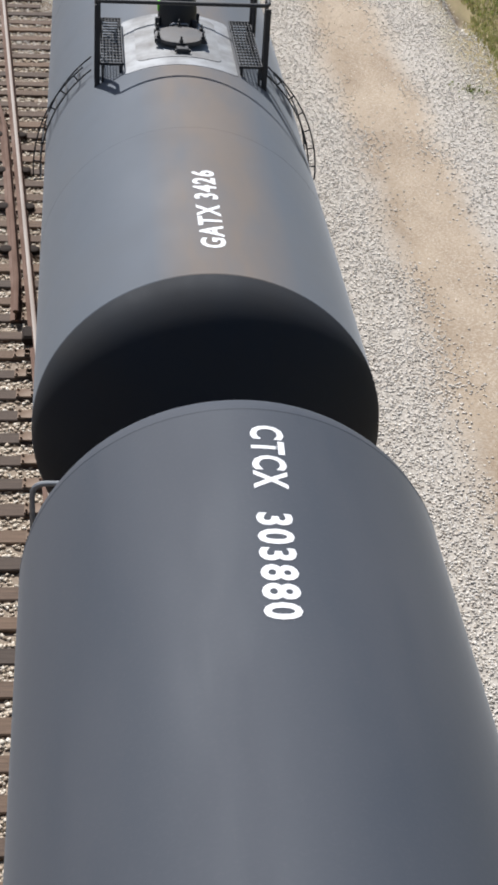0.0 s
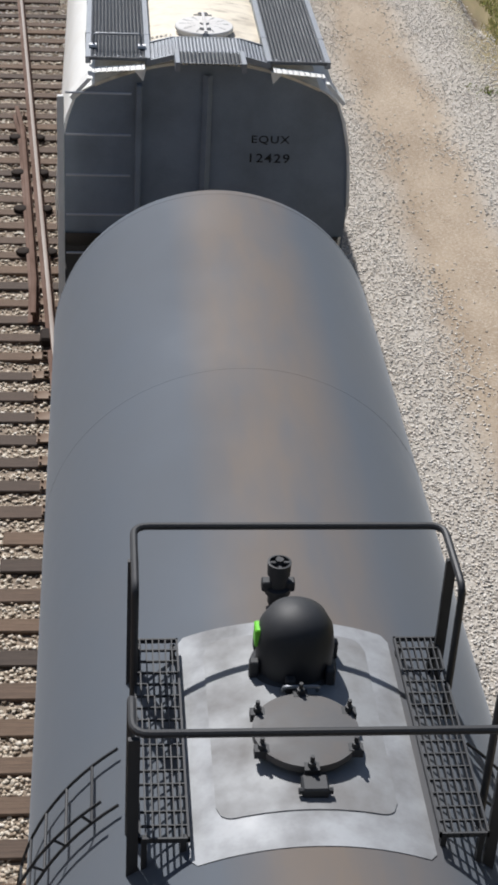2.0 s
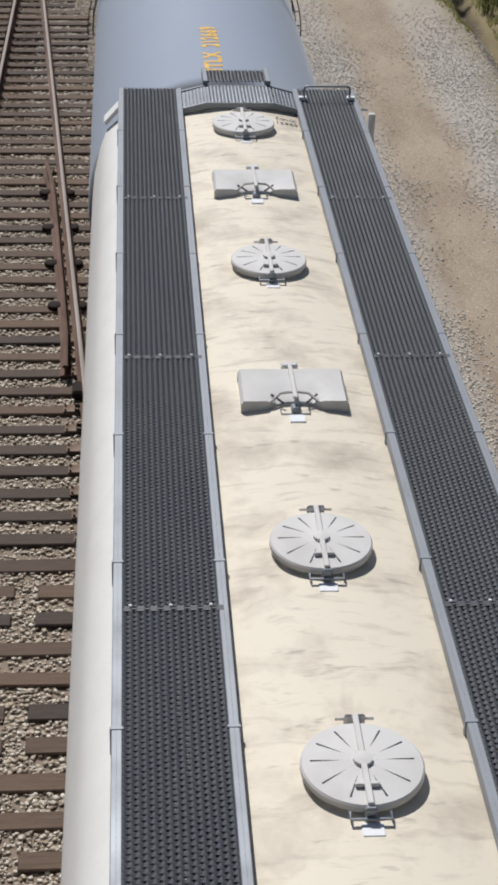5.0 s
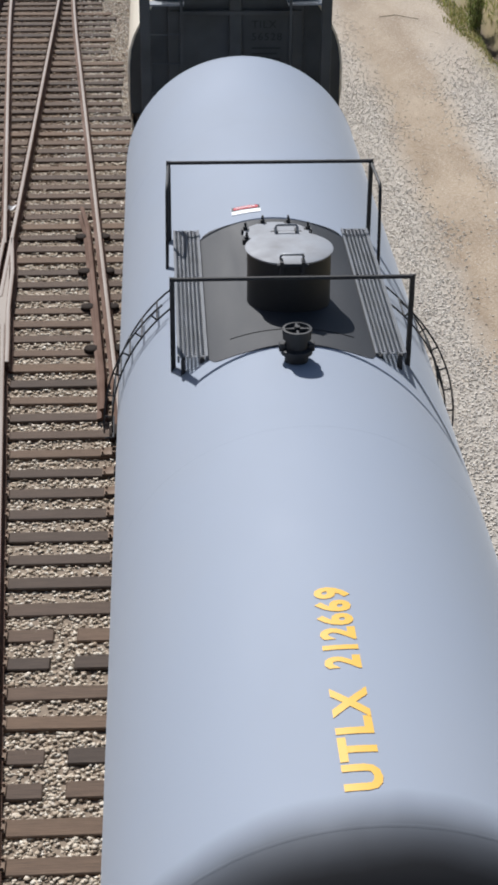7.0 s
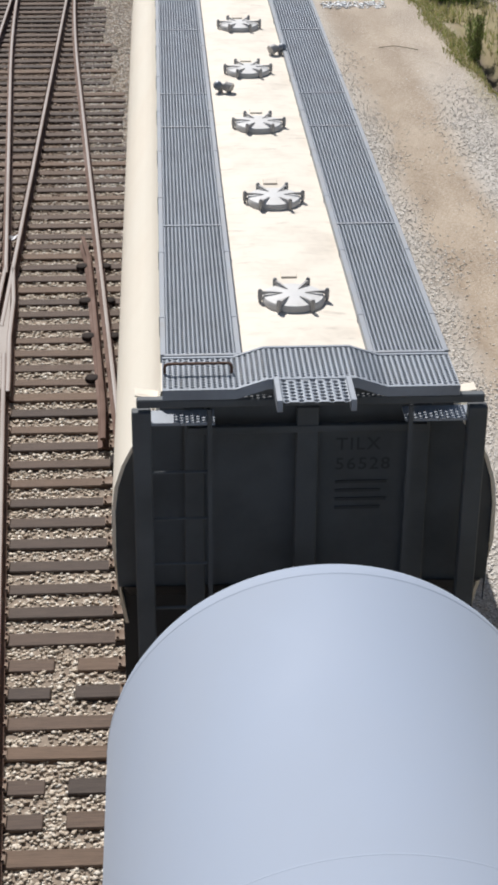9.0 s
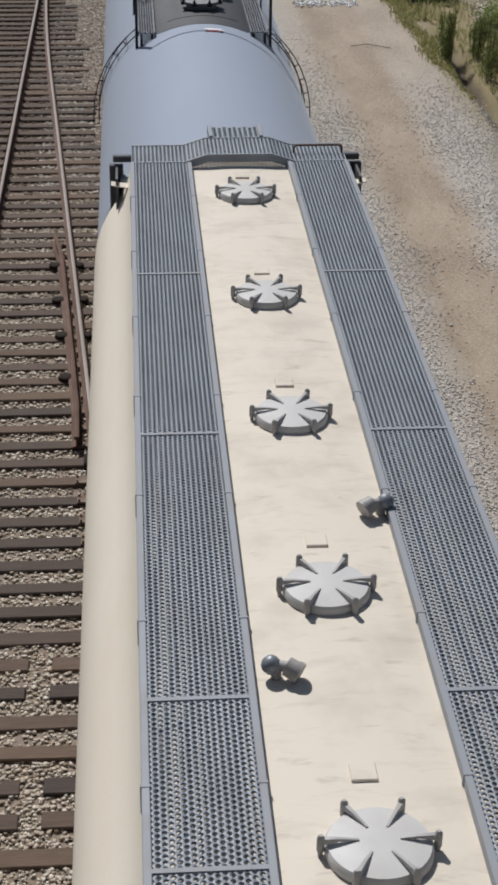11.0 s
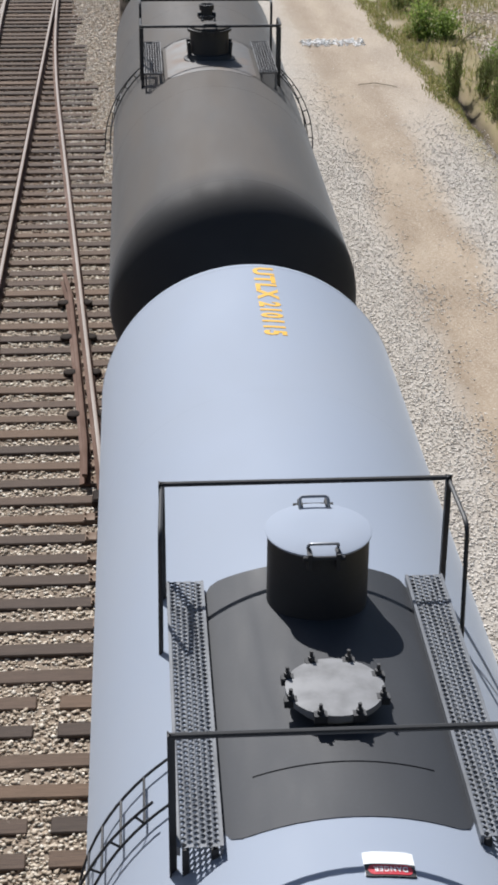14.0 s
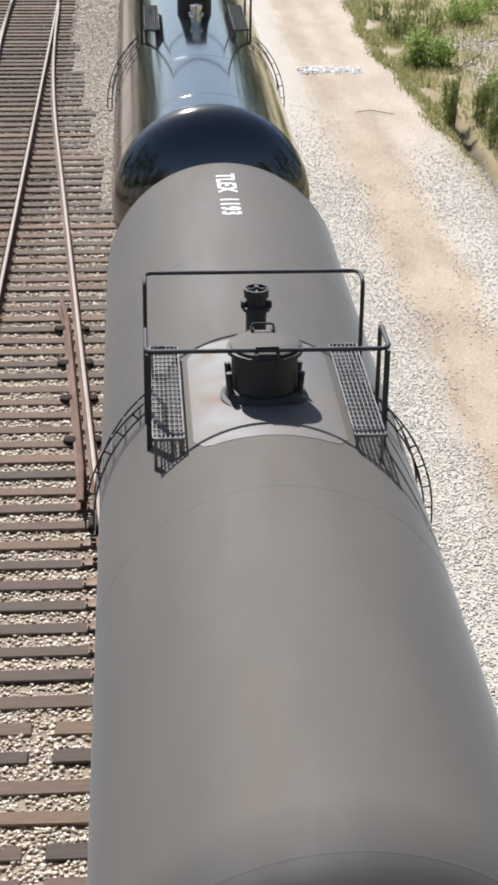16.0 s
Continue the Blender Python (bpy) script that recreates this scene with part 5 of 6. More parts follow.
def running_boards(car, spans, x0, x1, z, mesh_of, frame_mat, cap=0.028, bolted=False):
    """Perforated panels between frame angles, on both sides of the roof."""
    for s in (-1, 1):
        xa, xb = (x0, x1) if s > 0 else (-x1, -x0)
        ya, yb = spans[0][0], spans[-1][1]
        for x in (xa, xb):
            part("board_edge", Geo().box(x - cap * 0.7, x + cap * 0.7, ya, yb, z - 0.06, z + 0.012, 0.004), frame_mat, car, "galvanised edge angle of the walkway")
        for a, b in spans:
            part("walkway_panel", mesh_of(b - a), None, car, at=(xa, a, z))
            w = 0.006 if bolted else 0.016
            joint = part("panel_joint", Geo().box(xa + 0.01, xb - 0.01, a - w, a + w, z - 0.02, z + 0.011), GRATE_DARK if bolted else frame_mat, car)
            if bolted:
                for q in (0.12, 0.5, 0.88):
                    part("bolt", Geo().lathe([(0.011, z + 0.01), (0.011, z + 0.02), (0.006, z + 0.024)], (xa + (xb - xa) * q, a + 0.02, 0), "z", 8), LETTER_WHITE, joint, "bright bolt head")
        y = ya + 0.75
        while y < yb:
            for x in (xa, xb):
                part("support_clip", Geo().box(x - cap * 0.9, x + cap * 0.9, y - 0.014, y + 0.014, z - 0.16, z + 0.016, 0.004), frame_mat, car)
            y += 1.5


def sloped_perforated(width, depth, flat, rise, pitch, hole, ridge, diamond=False):
    """A perforated plate, flat in the middle and falling to its sides."""
    nx, ny = int(2 * width / pitch), max(2, int(depth / pitch))
    g = perforated(nx, ny, 2 * width / nx, depth / ny, hole, ridge, diamond)
    out = []
    for x, y, z in g.v:
        x -= width
        k = min(1.0, max(0.0, (abs(x) - flat) / 0.24))
        out.append((x, y, z + rise * (1 - k)))
    g.v = out
    return g


def plate_lip(car, y):
    """The bent edge strip of a crossover plate."""
    lip = Geo()
    pts = [(-0.62, -0.025), (-0.35, 0.045), (0.35, 0.045), (0.62, -0.025)]
    for (xa, za), (xb, zb) in zip(pts, pts[1:]):
        lip.add([(xa, y - 0.012, 4.60 + za), (xb, y - 0.012, 4.60 + zb), (xb, y - 0.012, 4.66 + zb), (xa, y - 0.012, 4.66 + za),
                 (xa, y + 0.012, 4.60 + za), (xb, y + 0.012, 4.60 + zb), (xb, y + 0.012, 4.66 + zb), (xa, y + 0.012, 4.66 + za)],
                [(0, 1, 2, 3), (7, 6, 5, 4), (3, 2, 6, 7), (0, 4, 5, 1)])
    part("plate_lip", lip, GALV, car)


def build_hopper_cream():
    y0, y1 = 27.62, 46.12
    yc = (y0 + y1) / 2
    car = thing("covered_hopper", "cream covered hopper car with dark walkways and round and trough hatches", "hopper car", HOPPERS, at=(0, yc, 0))
    a, b = y0 - yc, y1 - yc
    crown = 4.64
    hopper_body(car, a, b, crown, 1.56, True, CREAM, WHITE_SIDE, END_DARK)
    panels = {}

    def panel(length):
        key = round(length, 2)
        if key not in panels:
            nx, ny = 16, int(key / 0.043)
            panels[key] = perforated(nx, ny, 0.60 / nx, key / ny, 0.30, 0.013, True).mesh("walkway_panel", GRATE_DARK, 0)
        return panels[key]
    n = 6
    spans = [(a + (b - a + 0.06) * i / n, a + (b - a + 0.06) * (i + 1) / n) for i in range(n)]
    running_boards(car, spans, 0.615, 1.215, 4.645, panel, GALV, 0.04, True)
    for y, kind in ((28.6, 0), (30.26, 1), (31.89, 0), (33.67, 1), (35.52, 0), (37.51, 0), (39.37, 1), (41.66, 0), (43.32, 1), (45.0, 0)):
        if kind:
            trough_hatch(car, y + 0.09 - yc, 4.70, HATCH_GREY)
        else:
            round_hatch(car, y - yc, 0.31, 4.70, HATCH_GREY, True)
    for s, e in ((-1, a), (1, b)):
        g = sloped_perforated(0.60, 0.55, 0.33, 0.07, 0.036, 0.31, 0.005, True)
        y_at = e + (0.0 if s < 0 else -0.55)
        me = g.mesh("crossover_plate", GALV, 0)
        ob = part("crossover_plate", me, None, car, "galvanised crossover plate bent over the crown")
        ob.location = (0, y_at, 4.63)
        st = perforated(16, 9, 0.03875, 0.0415, 0.30, 0.012, True).mesh("step_plate", GRATE_DARK, 0)
        part("step_plate", st, None, car, at=(-0.31, e - 0.37 if s < 0 else e + 0.05, 4.73))
        for x in (-0.33, 0.33):
            part("step_edge", Geo().box(x - 0.025, x + 0.025, e - 0.40 if s < 0 else e, e if s < 0 else e + 0.46, 4.66, 4.755, 0.004), GALV, car, "bright step bracket")
        for le in (e, e - s * 0.55):
            plate_lip(car, le)
        x = -0.92 * -s
        for q in (-1, 1):
            plate = perforated(9, 4, 0.058, 0.04, 0.30, 0.003, True)
            y_plate = e - 0.185 if s < 0 else e + 0.025
            plate.v = [(q * (0.65 + px), y_plate + py, 4.60 - 0.08 * px + pz) for px, py, pz in plate.v]
            part("corner_grating", plate, WHITE_SIDE, car, "pale perforated corner plate under the walkway", 0)
            part("corner_gusset", Geo().prism([(q * 0.66, 4.43), (q * 0.76, 4.55), (q * 0.63, 4.56)][::q], *sorted((e + s * 0.01, e + s * 0.05))), WHITE_SIDE, car, "white bracket under the walkway's end")
            part("roof_corner", Geo().prism([(q * 1.17, 4.50), (q * 1.22, 4.50), (q * 1.40, 4.30), (q * 1.37, 4.27)][::q], *sorted((e + s * 0.20, e - s * 0.02))), WHITE_SIDE, car, "white bent roof corner sheet")
        part("grab_iron", Geo().tube(rounded([(x - 0.24, e - s * 0.3, 4.67), (x - 0.24, e - s * 0.3, 4.80), (x + 0.24, e - s * 0.3, 4.80), (x + 0.24, e - s * 0.3, 4.67)], 0.04), 0.012, 6), GALV, car, "bent grab iron on the walkway")
        for q in (-1, 1):
            part("grab_foot", Geo().box(x + q * 0.25 - 0.04, x + q * 0.25 + 0.04, e - s * 0.3 - 0.03, e - s * 0.3 + 0.03, 4.66, 4.69), LETTER_WHITE, car)
            if q == s:
                part("corner_post", Geo().box(q * 1.49 - 0.035, q * 1.49 + 0.035, min(e + s * 0.20, e + s * 0.26), max(e + s * 0.20, e + s * 0.26), 1.1, 4.33, 0.008), WHITE_SIDE, car)
                part("end_rib", Geo().box(q * 0.70 - 0.03, q * 0.70 + 0.03, min(e, e + s * 0.10), max(e, e + s * 0.10), 1.2, 4.40, 0.01), END_DARK, car)
        part("end_rib", Geo().add([(-0.05, e, 1.2), (0.0, e + s * 0.05, 1.2), (0.05, e, 1.2), (-0.05, e, 4.5), (0.0, e + s * 0.05, 4.5), (0.05, e, 4.5)], [(0, 1, 4, 3), (1, 2, 5, 4), (3, 4, 5), (2, 1, 0)]), END_DARK, car)
        for k in range(7):
            z = 4.365 - 0.44 * k
            part("ladder_rung", Geo().tube([(s * 1.44, e + s * 0.24, z), (s * 0.78, e + s * 0.24, z)], 0.012, 6), RUNG_STEEL, car, "bright steel ladder rung")
    face = a + 0.024
    lettering("lettering", "EQUX", 0.40, 0.10, LETTER_BLACK, car, lambda u, w: (0.68 + u, face, 3.80 + w), "black stencilled lettering", 0.012)
    lettering("lettering", "12429", 0.42, 0.10, LETTER_BLACK, car, lambda u, w: (0.68 + u, face, 3.60 + w), "black stencilled lettering", 0.012)
    for k, (x, w) in enumerate(((-0.12, 0.12), (-0.12, 0.24), (0.40, 0.2), (0.40, 0.24), (0.40, 0.28))):
        part("stencil_line", Geo().box(x - w * 0.4, x + w * 0.4, face - 0.004, face, 3.04 - 0.06 * (k % 3), 3.065 - 0.06 * (k % 3)), STENCIL_FAINT, car)
    for text, sign, y in (("12429", -1, a + 0.86), ("EQUX", -1, a + 0.75), ("EQUX", 1, b - 0.78), ("12429", 1, b - 0.90)):
        lettering("roof_lettering", text, 0.21, 0.07, LETTER_BLACK, car, lambda u, w: (sign * (0.46 + u), y + sign * w, roof_z(0.46 + u, crown, True) + 0.006), "black stencilled lettering", 0.01)
    trucks(car, (b - a) / 2 - 0.2, 1.5)
    SKEW[car] = (0.022, -0.15)
    CARS.append(car)


def build_hopper_beige():
    y0, y1 = 65.05, 82.5
    yc = (y0 + y1) / 2
    car = thing("covered_hopper", "beige covered hopper car with blue-grey perforated walkways and clamped hatches", "hopper car", HOPPERS, at=(0, yc, 0))
    a, b = y0 - yc, y1 - yc
    crown = 4.64
    hopper_body(car, a, b, crown, 1.575, False, CREAM_PLAIN, SIDE_BEIGE, END_DARKER)
    panels = {}

    def panel(length):
        key = round(length, 2)
        if key not in panels:
            nx, ny = 17, int(key / 0.041)
            panels[key] = perforated(nx, ny, 0.60 / nx, key / ny, 0.41, 0.004).mesh("walkway_panel", GRATE_BLUE, 0)
        return panels[key]
    cuts = [65.37, 68.32, 71.5, 72.85, 76.0, 79.07, 82.2]
    running_boards(car, [(p - yc, q - yc) for p, q in zip(cuts, cuts[1:])], 0.53, 1.13, 4.68, panel, EDGE_BLUE, 0.032)
    for y in (66.45, 69.0, 71.53, 73.85, 76.2, 78.5, 81.15):
        star_hatch(car, y + 0.10 - yc, 0.27, 4.705)
        part("roof_pad", Geo().box(-0.07, 0.07, y + 0.62 - yc, y + 0.76 - yc, crown - 0.01, crown + 0.016, 0.004), CREAM_PLAIN, car)
    for x, y, s in ((0.45, 74.9, 1), (-0.36, 73.1, -1)):
        zv = crown - 0.01
        v = part("roof_vent", Geo().tube(rounded([(x + s * 0.02, y - yc, zv - 0.03), (x + s * 0.02, y - yc, zv + 0.085), (x - s * 0.05, y - 0.03 - yc, zv + 0.085)], 0.04), 0.032, 12), ARM_GREY, car, "bent steel roof vent")
        part("vent_cap", Geo().lathe([(0.002, -0.058), (0.03, -0.05), (0.052, -0.025), (0.058, 0.0), (0.052, 0.025), (0.03, 0.05), (0.002, 0.058)], (x + s * 0.05, y - yc, zv + 0.085), "z", 18), GALV, v, "bright ball cap")
        bell = Geo().tube([(x - s * 0.04, y - 0.02 - yc, zv + 0.085), (x - s * 0.09, y - 0.05 - yc, zv + 0.070)], 0.058, 16)
        part("vent_bell", bell.tube([(x - s * 0.085, y - 0.047 - yc, zv + 0.070), (x - s * 0.11, y - 0.062 - yc, zv + 0.060)], 0.066, 16), ARM_GREY, v)
    for s, e in ((-1, 65.0 - yc), (1, 82.52 - yc)):
        g = sloped_perforated(1.14, 0.58, 0.34, 0.08, 0.042, 0.38, 0.004)
        me = g.mesh("crossover_plate", GRATE_BLUE, 0)
        y_at = (64.74 if s < 0 else 82.2) - yc
        part("crossover_plate", me, None, car, "perforated crossover plate bent over the crown", at=(0, y_at, 4.68))
        edge = y_at if s < 0 else y_at + 0.58
        inner = y_at + 0.58 if s < 0 else y_at
        for yy in (edge, inner):
            lip = Geo()
            pts = [(-1.14, 0.0), (-0.58, 0.0), (-0.34, 0.08), (0.34, 0.08), (0.58, 0.0), (1.14, 0.0)]
            for (xa, za), (xb, zb) in zip(pts, pts[1:]):
                q = [(x, yy + d, z + h) for d in (-0.014, 0.014) for x, z, h in ((xa, za, 4.605), (xb, zb, 4.605), (xb, zb, 4.69), (xa, za, 4.69))]
                lip.add(q, [(0, 1, 2, 3), (7, 6, 5, 4), (3, 2, 6, 7), (0, 4, 5, 1)])
            part("plate_lip", lip, GRATE_BLUE, car)
        st = perforated(9, 7, 0.056, 0.056, 0.40, 0.004).mesh("step_plate", GRATE_BLUE, 0)
        part("step_plate", st, None, car, at=(-0.25, edge - 0.40 if s < 0 else edge, 4.76))
        for x in (-0.275, 0.275):
            part("step_edge", Geo().box(x - 0.022, x + 0.022, edge - 0.42 if s < 0 else edge, edge if s < 0 else edge + 0.42, 4.69, 4.785, 0.004), GALV, car, "bright step bracket")
        deep = 0.5 if s > 0 else 0.16
        beam_y = 64.78 - yc if s < 0 else 82.72 - yc
        part("end_beam", Geo().box(-1.34, 1.34, beam_y - 0.04, beam_y + 0.04, 4.53, 4.60, 0.01), END_DARKER, car)
        for q in (-1, 1):
            part("corner_post", Geo().box(q * 1.30 - 0.08, q * 1.30 + 0.07, beam_y - 0.05, beam_y + 0.05, 1.1, 4.50, 0.01), END_DARKER, car)
            part("post_plate", Geo().box(q * 1.30 - 0.012, q * 1.30 + 0.012, min(beam_y, beam_y - s * deep), max(beam_y, beam_y - s * deep), 4.05, 4.50 if s > 0 else 4.42), END_DARKER, car)
            part("corner_gusset", Geo().prism([(q * 1.18, 4.40), (q * 1.36, 4.43), (q * 1.36, 4.44), (q * 1.18, 4.41)], min(beam_y - s * 0.38, beam_y - s * 0.52), max(beam_y - s * 0.38, beam_y - s * 0.52)), CREAM_PLAIN, car)
            part("ladder_post", Geo().box(q * 0.78 - 0.018, q * 0.78 + 0.018, beam_y - 0.02, beam_y + 0.02, 1.1, 4.50), END_DARKER, car)
            part("end_rib", Geo().box(q * 0.9 - 0.08, q * 0.9 + 0.08, e + (0.0 if s < 0 else -0.05), e + (0.06 if s < 0 else 0.0), 1.2, 4.40, 0.01), END_DARKER, car)
            part("end_platform", Geo().box(q * 1.0 - 0.26, q * 1.0 + 0.26, min(beam_y, e), max(beam_y, e), 4.36, 4.385), GRATE_BLUE, car)
        part("centre_rib", Geo().box(-0.09, 0.09, e + (-0.02 if s < 0 else -0.05), e + (0.05 if s < 0 else 0.02), 1.2, 4.40, 0.01), END_DARKER, car)
        part("cross_beam", Geo().box(-0.95, 0.95, e + (-0.03 if s < 0 else -0.02), e + (0.03 if s < 0 else 0.04), 4.18, 4.24, 0.005), END_DARKER, car)
        for k in range(7):
            z = 3.95 - 0.42 * k
            part("ladder_rung", Geo().tube([(s * 1.27, beam_y, z), (s * 0.79, beam_y, z)], 0.014, 6), END_DARKER, car)
        x = 0.86 * s
        part("grab_iron", Geo().tube(rounded([(x - 0.26, edge - s * 0.3, 4.68), (x - 0.26, edge - s * 0.3, 4.765), (x + 0.26, edge - s * 0.3, 4.765), (x + 0.26, edge - s * 0.3, 4.68)], 0.04), 0.012, 6), RAIL_RUST, car, "rusty grab iron on the walkway")
    face = a + 0.022
    lettering("lettering", "TILX", 0.36, 0.11, STENCIL_FAINT, car, lambda u, w: (0.42 + u, face, 4.02 + w), "black stencilled lettering", 0.012)
    lettering("lettering", "56528", 0.44, 0.11, STENCIL_FAINT, car, lambda u, w: (0.46 + u, face, 3.84 + w), "black stencilled lettering", 0.012)
    for k in range(4):
        part("stencil_line", Geo().box(0.24, 0.66 - 0.05 * (k % 2), face - 0.004, face, 3.66 - 0.08 * k, 3.685 - 0.08 * k), STENCIL_FAINT, car)
    trucks(car, (b - a) / 2 - 0.2, 1.5)
    CARS.append(car)


# ---- plants ----
def leaf_cloud(g, centre, size, n, leaf, rng):
    for _ in range(n):
        d = Vector((rng.gauss(0, 1), rng.gauss(0, 1), rng.gauss(0, 1))).normalized() * (rng.random() ** 0.45)
        p = Vector(centre) + Vector((d.x * size[0], d.y * size[1], d.z * size[2]))
        u = Vector((rng.gauss(0, 1), rng.gauss(0, 1), rng.gauss(0, 0.6))).normalized() * leaf * rng.uniform(0.6, 1.3)
        w = u.cross(Vector((rng.gauss(0, 1), rng.gauss(0, 1), rng.gauss(0, 1)))).normalized() * u.length * 0.42
        g.add([p - u, p - u * 0.1 + w, p + u, p - u * 0.1 - w], [(0, 1, 2, 3)])


def shrub(x, y, h, w, mat, seed, label, leaf=0.05, n=700, stalky=False):
    rng = random.Random(seed)
    sh = thing("shrub", label, "shrub", "weeds and shrubs by the lane", at=(x, y, ground_height(x, y)))
    st, lv = Geo(), Geo()
    stems = 26 if stalky else 12
    for k in range(stems):
        a, d = rng.uniform(0, 6.28), w * rng.random() ** 0.6
        foot = Vector((math.cos(a) * d * 0.7, math.sin(a) * d * 0.7, -0.05))
        top = Vector((math.cos(a) * d, math.sin(a) * d, h * rng.uniform(0.55, 1.0)))
        st.tube([foot, (foot + top) / 2 + Vector((rng.uniform(-0.03, 0.03), rng.uniform(-0.03, 0.03), 0)), top], 0.006, 5)
        for _ in range(n // stems):
            t = rng.uniform(0.08, 1.0)
            r = 0.05 if stalky else 0.16
            p = foot.lerp(top, t) + Vector((rng.gauss(0, r), rng.gauss(0, r), rng.gauss(0, 0.04)))
            up = Vector((rng.gauss(0, 0.5), rng.gauss(0, 0.5), rng.uniform(0.4, 1.2) if stalky else rng.gauss(0.2, 0.6))).normalized()
            u = up * leaf * rng.uniform(0.6, 1.3)
            q = u.cross(Vector((rng.gauss(0, 1), rng.gauss(0, 1), rng.gauss(0, 1)))).normalized() * u.length * (0.13 if stalky else 0.45)
            lv.add([p - u, p + q, p + u, p - q], [(0, 1, 2, 3)])
    part("stalk", st, STEM, sh)
    part("foliage", lv, mat, sh, "", 0)


def build_plants():
    rng = random.Random(21)
    # x, y, height, spread, 1: broad bright leaves, 0: narrow stalks
    for k, (x, y, h, w, m) in enumerate(((7.0, 45.9, 1.05, 0.38, 1), (7.4, 45.5, 0.8, 0.35, 1), (6.6, 39.5, 1.25, 0.2, 0), (6.72, 40.2, 1.05, 0.22, 0), (7.3, 37.6, 1.2, 0.3, 0),
                                         (7.35, 39.6, 1.1, 0.3, 0), (7.8, 38.9, 1.2, 0.35, 0), (8.2, 34.3, 0.75, 0.5, 0), (8.7, 35.2, 0.8, 0.5, 0), (7.95, 33.5, 0.6, 0.4, 0), (9.1, 33.2, 0.9, 0.6, 0),
                                         (7.7, 37.2, 0.8, 0.3, 0), (8.2, 38.2, 0.7, 0.35, 0), (8.6, 42.5, 0.6, 0.4, 1), (6.75, 49.6, 0.75, 0.35, 0), (7.2, 50.6, 0.9, 0.45, 0),
                                         (7.9, 50.2, 0.9, 0.5, 0), (6.7, 52.6, 0.8, 0.5, 0), (9.0, 51.5, 0.8, 0.7, 1), (8.3, 33.4, 0.7, 0.5, 0), (9.5, 34.0, 1.0, 0.8, 1),
                                         (7.9, 30.4, 0.8, 0.5, 1), (7.7, 28.6, 0.8, 0.45, 0), (9.0, 29.0, 1.0, 0.8, 1), (8.0, 54.5, 1.0, 0.8, 0), (10.2, 53, 1.2, 1.0, 1), (7.9, 41.2, 0.6, 0.35, 0))):
        shrub(x, y, h, w, LEAF_BRIGHT if m else LEAF, 100 + k, "bright green leafy weed bush" if m else "green stalky weed clump", 0.05 if m else 0.085, 1500 if m else 430, not m)
    shrub(6.75, 46.3, 0.5, 0.3, STRAW, 91, "yellowing leafy weed beside the green bush", 0.05, 700)
    stick = thing("fallen_branch", "thin bare grey branch lying on the bank", "branch", at=(8.1, 45.4, ground_height(8.1, 45.4)))
    part("limb", Geo().tube([(-0.6, -1.05, 0.03), (-0.1, -0.2, 0.10), (0.62, 1.0, 0.12)], 0.022, 6), STEM, stick)
    part("twig", Geo().tube([(-0.1, -0.2, 0.10), (0.1, 0.35, 0.22)], 0.012, 5), STEM, stick)
    twig = thing("fallen_branch", "thin bare twig lying on the dirt lane", "branch", at=(4.9, 40.6, ground_height(4.9, 40.6) + 0.03))
    part("limb", Geo().tube([(-0.5, 0.1, 0.0), (-0.1, 0.16, 0.03), (0.45, -0.12, 0.0)], 0.009, 5), STEM, twig)
    scrap = thing("paper_scrap", "crumpled white paper scrap lying in the turnout", "litter", at=(-3.76, 27.35, -0.16))
    part("sheet", Geo().add([(-0.12, 0.02, 0.05), (-0.03, -0.07, 0.0), (0.04, -0.05, 0.02), (0.13, 0.06, 0.09), (0.03, 0.08, 0.03), (-0.05, 0.05, 0.06), (0.0, 0.0, -0.01)],
                            [(0, 1, 6, 5), (1, 2, 6), (2, 3, 4, 6), (6, 4, 5)]), STONE_WHITE, scrap, "", 0)
    shrub(6.08, 28.8, 0.10, 0.12, LEAF, 90, "small green weed in the gravel", 0.03, 120)
    g = Geo()
    for _ in range(34000):
        y = 24 + 38 * rng.random()
        edge = 6.4 + 0.1 * max(0, min(6, 39 - y)) - 0.08 * max(0, min(7, y - 39)) + 0.10 * math.sin(y * 0.6) + 0.08 * math.sin(y * 1.7)
        d = abs(rng.gauss(0, 0.45)) if rng.random() < 0.45 else 5.0 * rng.random()
        x = edge + d - 0.25 * rng.random() ** 3
        if 33.5 < y < 41.8 and abs(x - 6.9) < 0.24:
            continue
        if noise.noise((x * 0.9, y * 0.6, 9)) < -0.1 and d > 0.35:
            continue
        z = ground_height(x, y)
        h = rng.uniform(0.04, 0.13) if d < 0.6 else rng.uniform(0.06, 0.30)
        a, lean = rng.uniform(0, 6.28), rng.uniform(0.2, 0.9) * h
        v = Vector((math.cos(a), math.sin(a), 0))
        w = Vector((-v.y, v.x, 0)) * 0.011
        p = Vector((x, y, z))
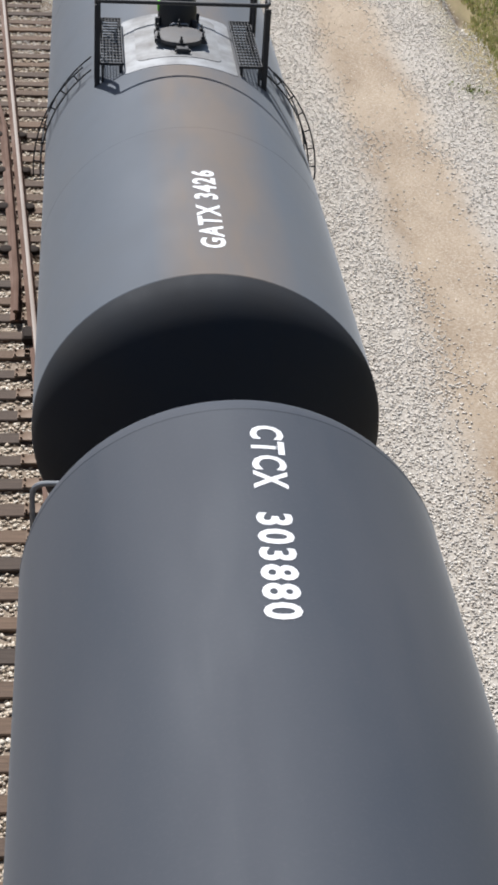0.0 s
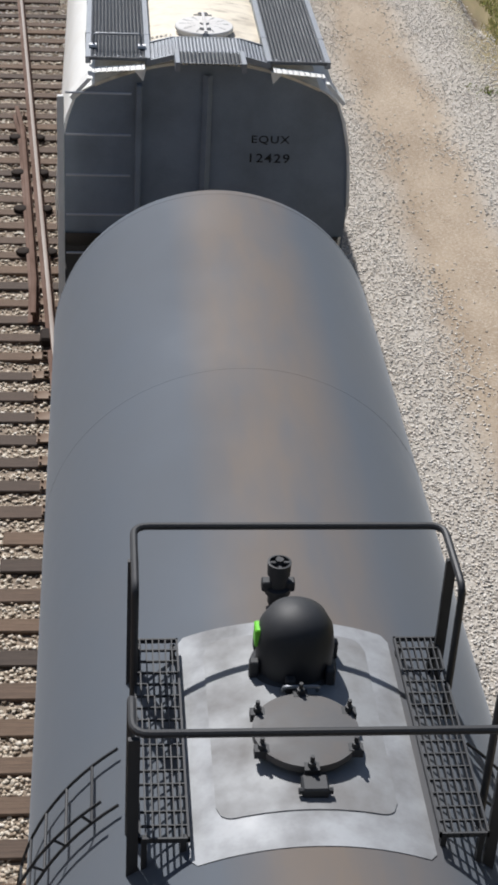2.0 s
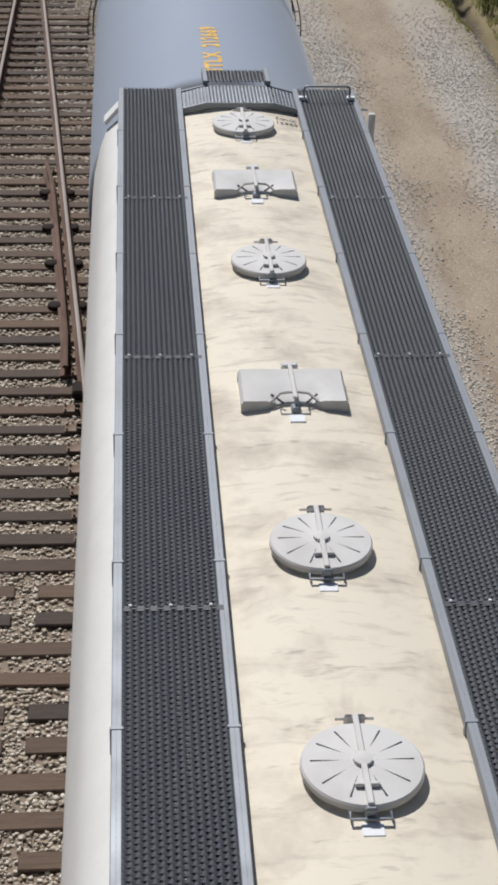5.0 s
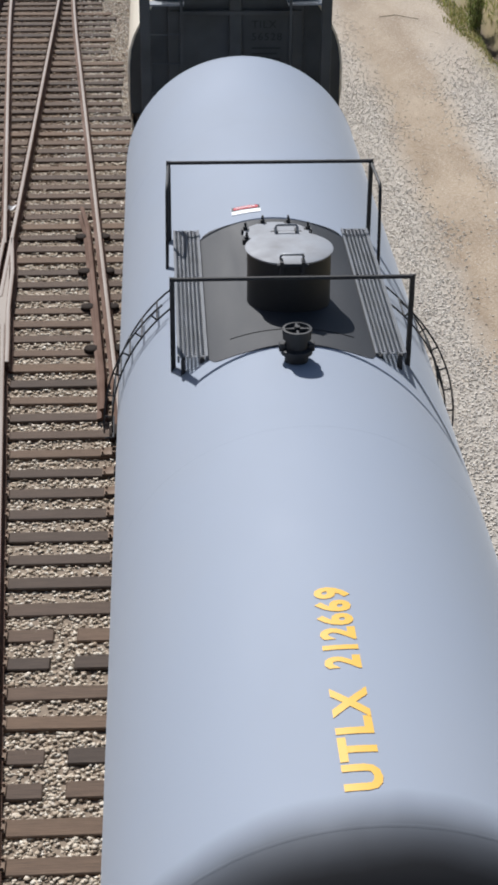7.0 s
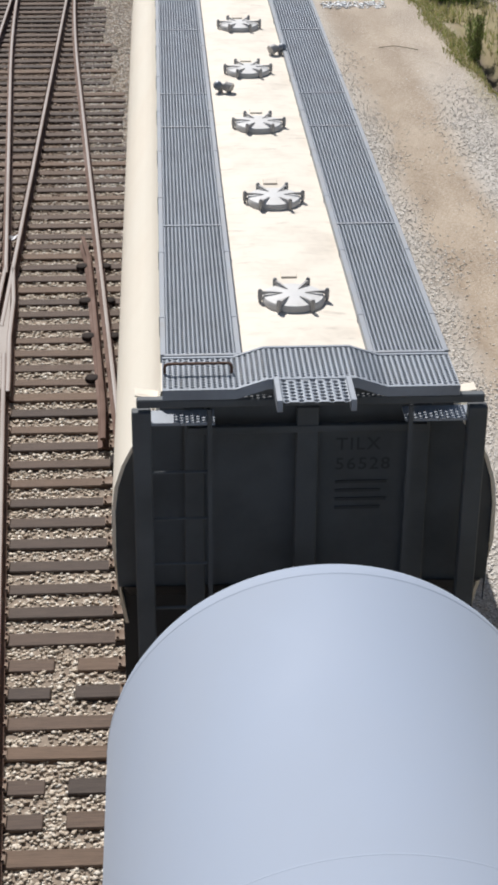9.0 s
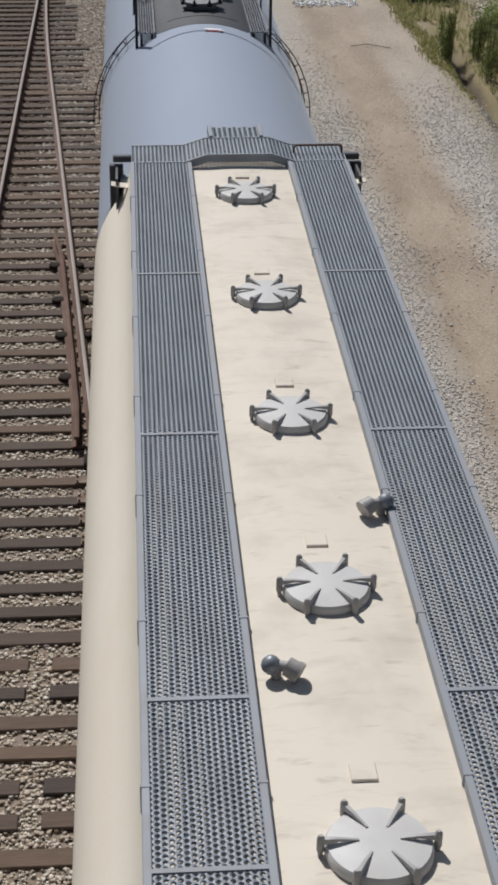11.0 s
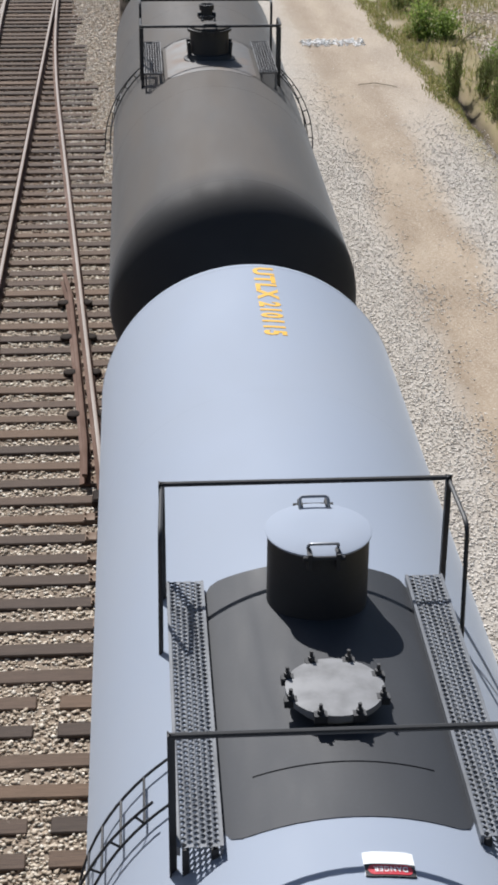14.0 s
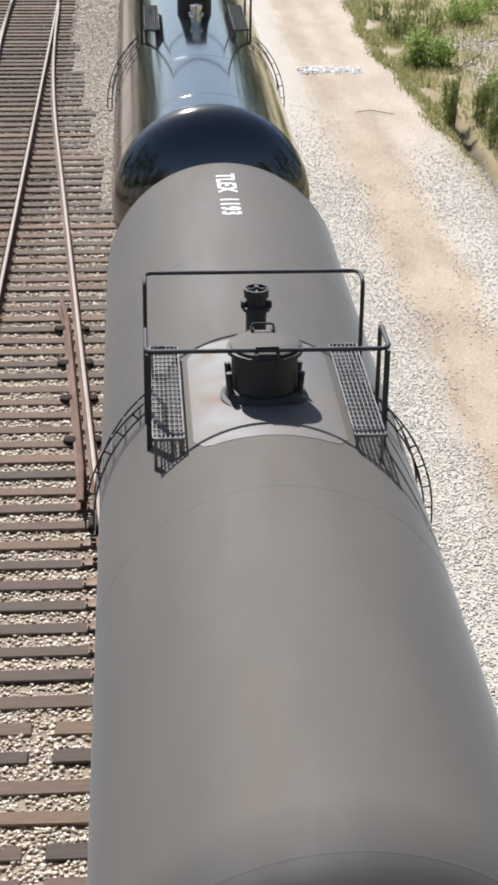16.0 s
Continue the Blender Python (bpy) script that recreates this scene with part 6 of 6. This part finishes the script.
        g.add([p - w, p + w, p + v * lean * 0.4 + Vector((0, 0, h * 0.6)) + w * 0.7, p + v * lean * 0.4 + Vector((0, 0, h * 0.6)) - w * 0.7, p + v * lean + Vector((0, 0, h))],
              [(0, 1, 2, 3), (3, 2, 4)])
    ob = new("grass", g.mesh("grass", STRAW, 0))
    tagged(ob, "dry yellow-green grass along the lane's edge", "grass", kind="stuff")


def build_bridge():
    # Unseen, behind the camera; deck widened and darkened to cut light on the heads.
    g = Geo().box(-60, 60, -27.0, -0.75, 7.7, 8.45).box(-60, 60, -0.95, -0.7, 8.45, 9.45)
    for y in (-26, -21, -16, -11, -6, -1.2):
        g.box(-60, 60, y - 0.2, y + 0.2, 6.6, 7.7)
    ob = new("bridge", g.mesh("bridge", CONCRETE, 0))
    tagged(ob, "plain concrete road bridge that spans the tracks", "bridge", kind="structure")


def build_woods():
    """Tree lines along both sides of the railway, beyond what the lens takes in."""
    rng = random.Random(77)
    for side in (-1, 1):
        g = Geo()
        for k in range(120):
            x, y = side * rng.uniform(15, 27), -40 + 3.2 * k + rng.uniform(-2, 2)
            h = rng.uniform(10, 16)
            g.tube([(x, y, -0.5), (x + rng.uniform(-0.3, 0.3), y, h * 0.5), (x + rng.uniform(-0.6, 0.6), y + rng.uniform(-0.5, 0.5), h * 0.9)], 0.16, 6)
            for _ in range(9):
                c = (x + rng.gauss(0, 1.5), y + rng.gauss(0, 1.7), h * rng.uniform(0.25, 1.0))
                leaf_cloud(g, c, (1.7, 1.7, 1.4), 26, 0.55, rng)
        ob = new("woods", g.mesh("woods", LEAF_DARK, 0))
        tagged(ob, "dense green woods along the railway", "woods", kind="stuff")


build_ground()
build_woods()
build_bridge()
build_tank_slate()
build_tank_grey()
build_hopper_cream()
build_tank_blue_first()
build_hopper_beige()
build_tank_blue_second()
build_tank_brown()
build_tank_gloss()
build_plants()
build_tracks()


def motions():
    for car in CARS:
        y = car.location.y
        x, turn = SKEW.get(car, (0.0, 0.0))
        walk(car, [(t, pose(x, y - run, 0, 0, 0, turn)) for t, _, _, _, run in PATH])


motions()
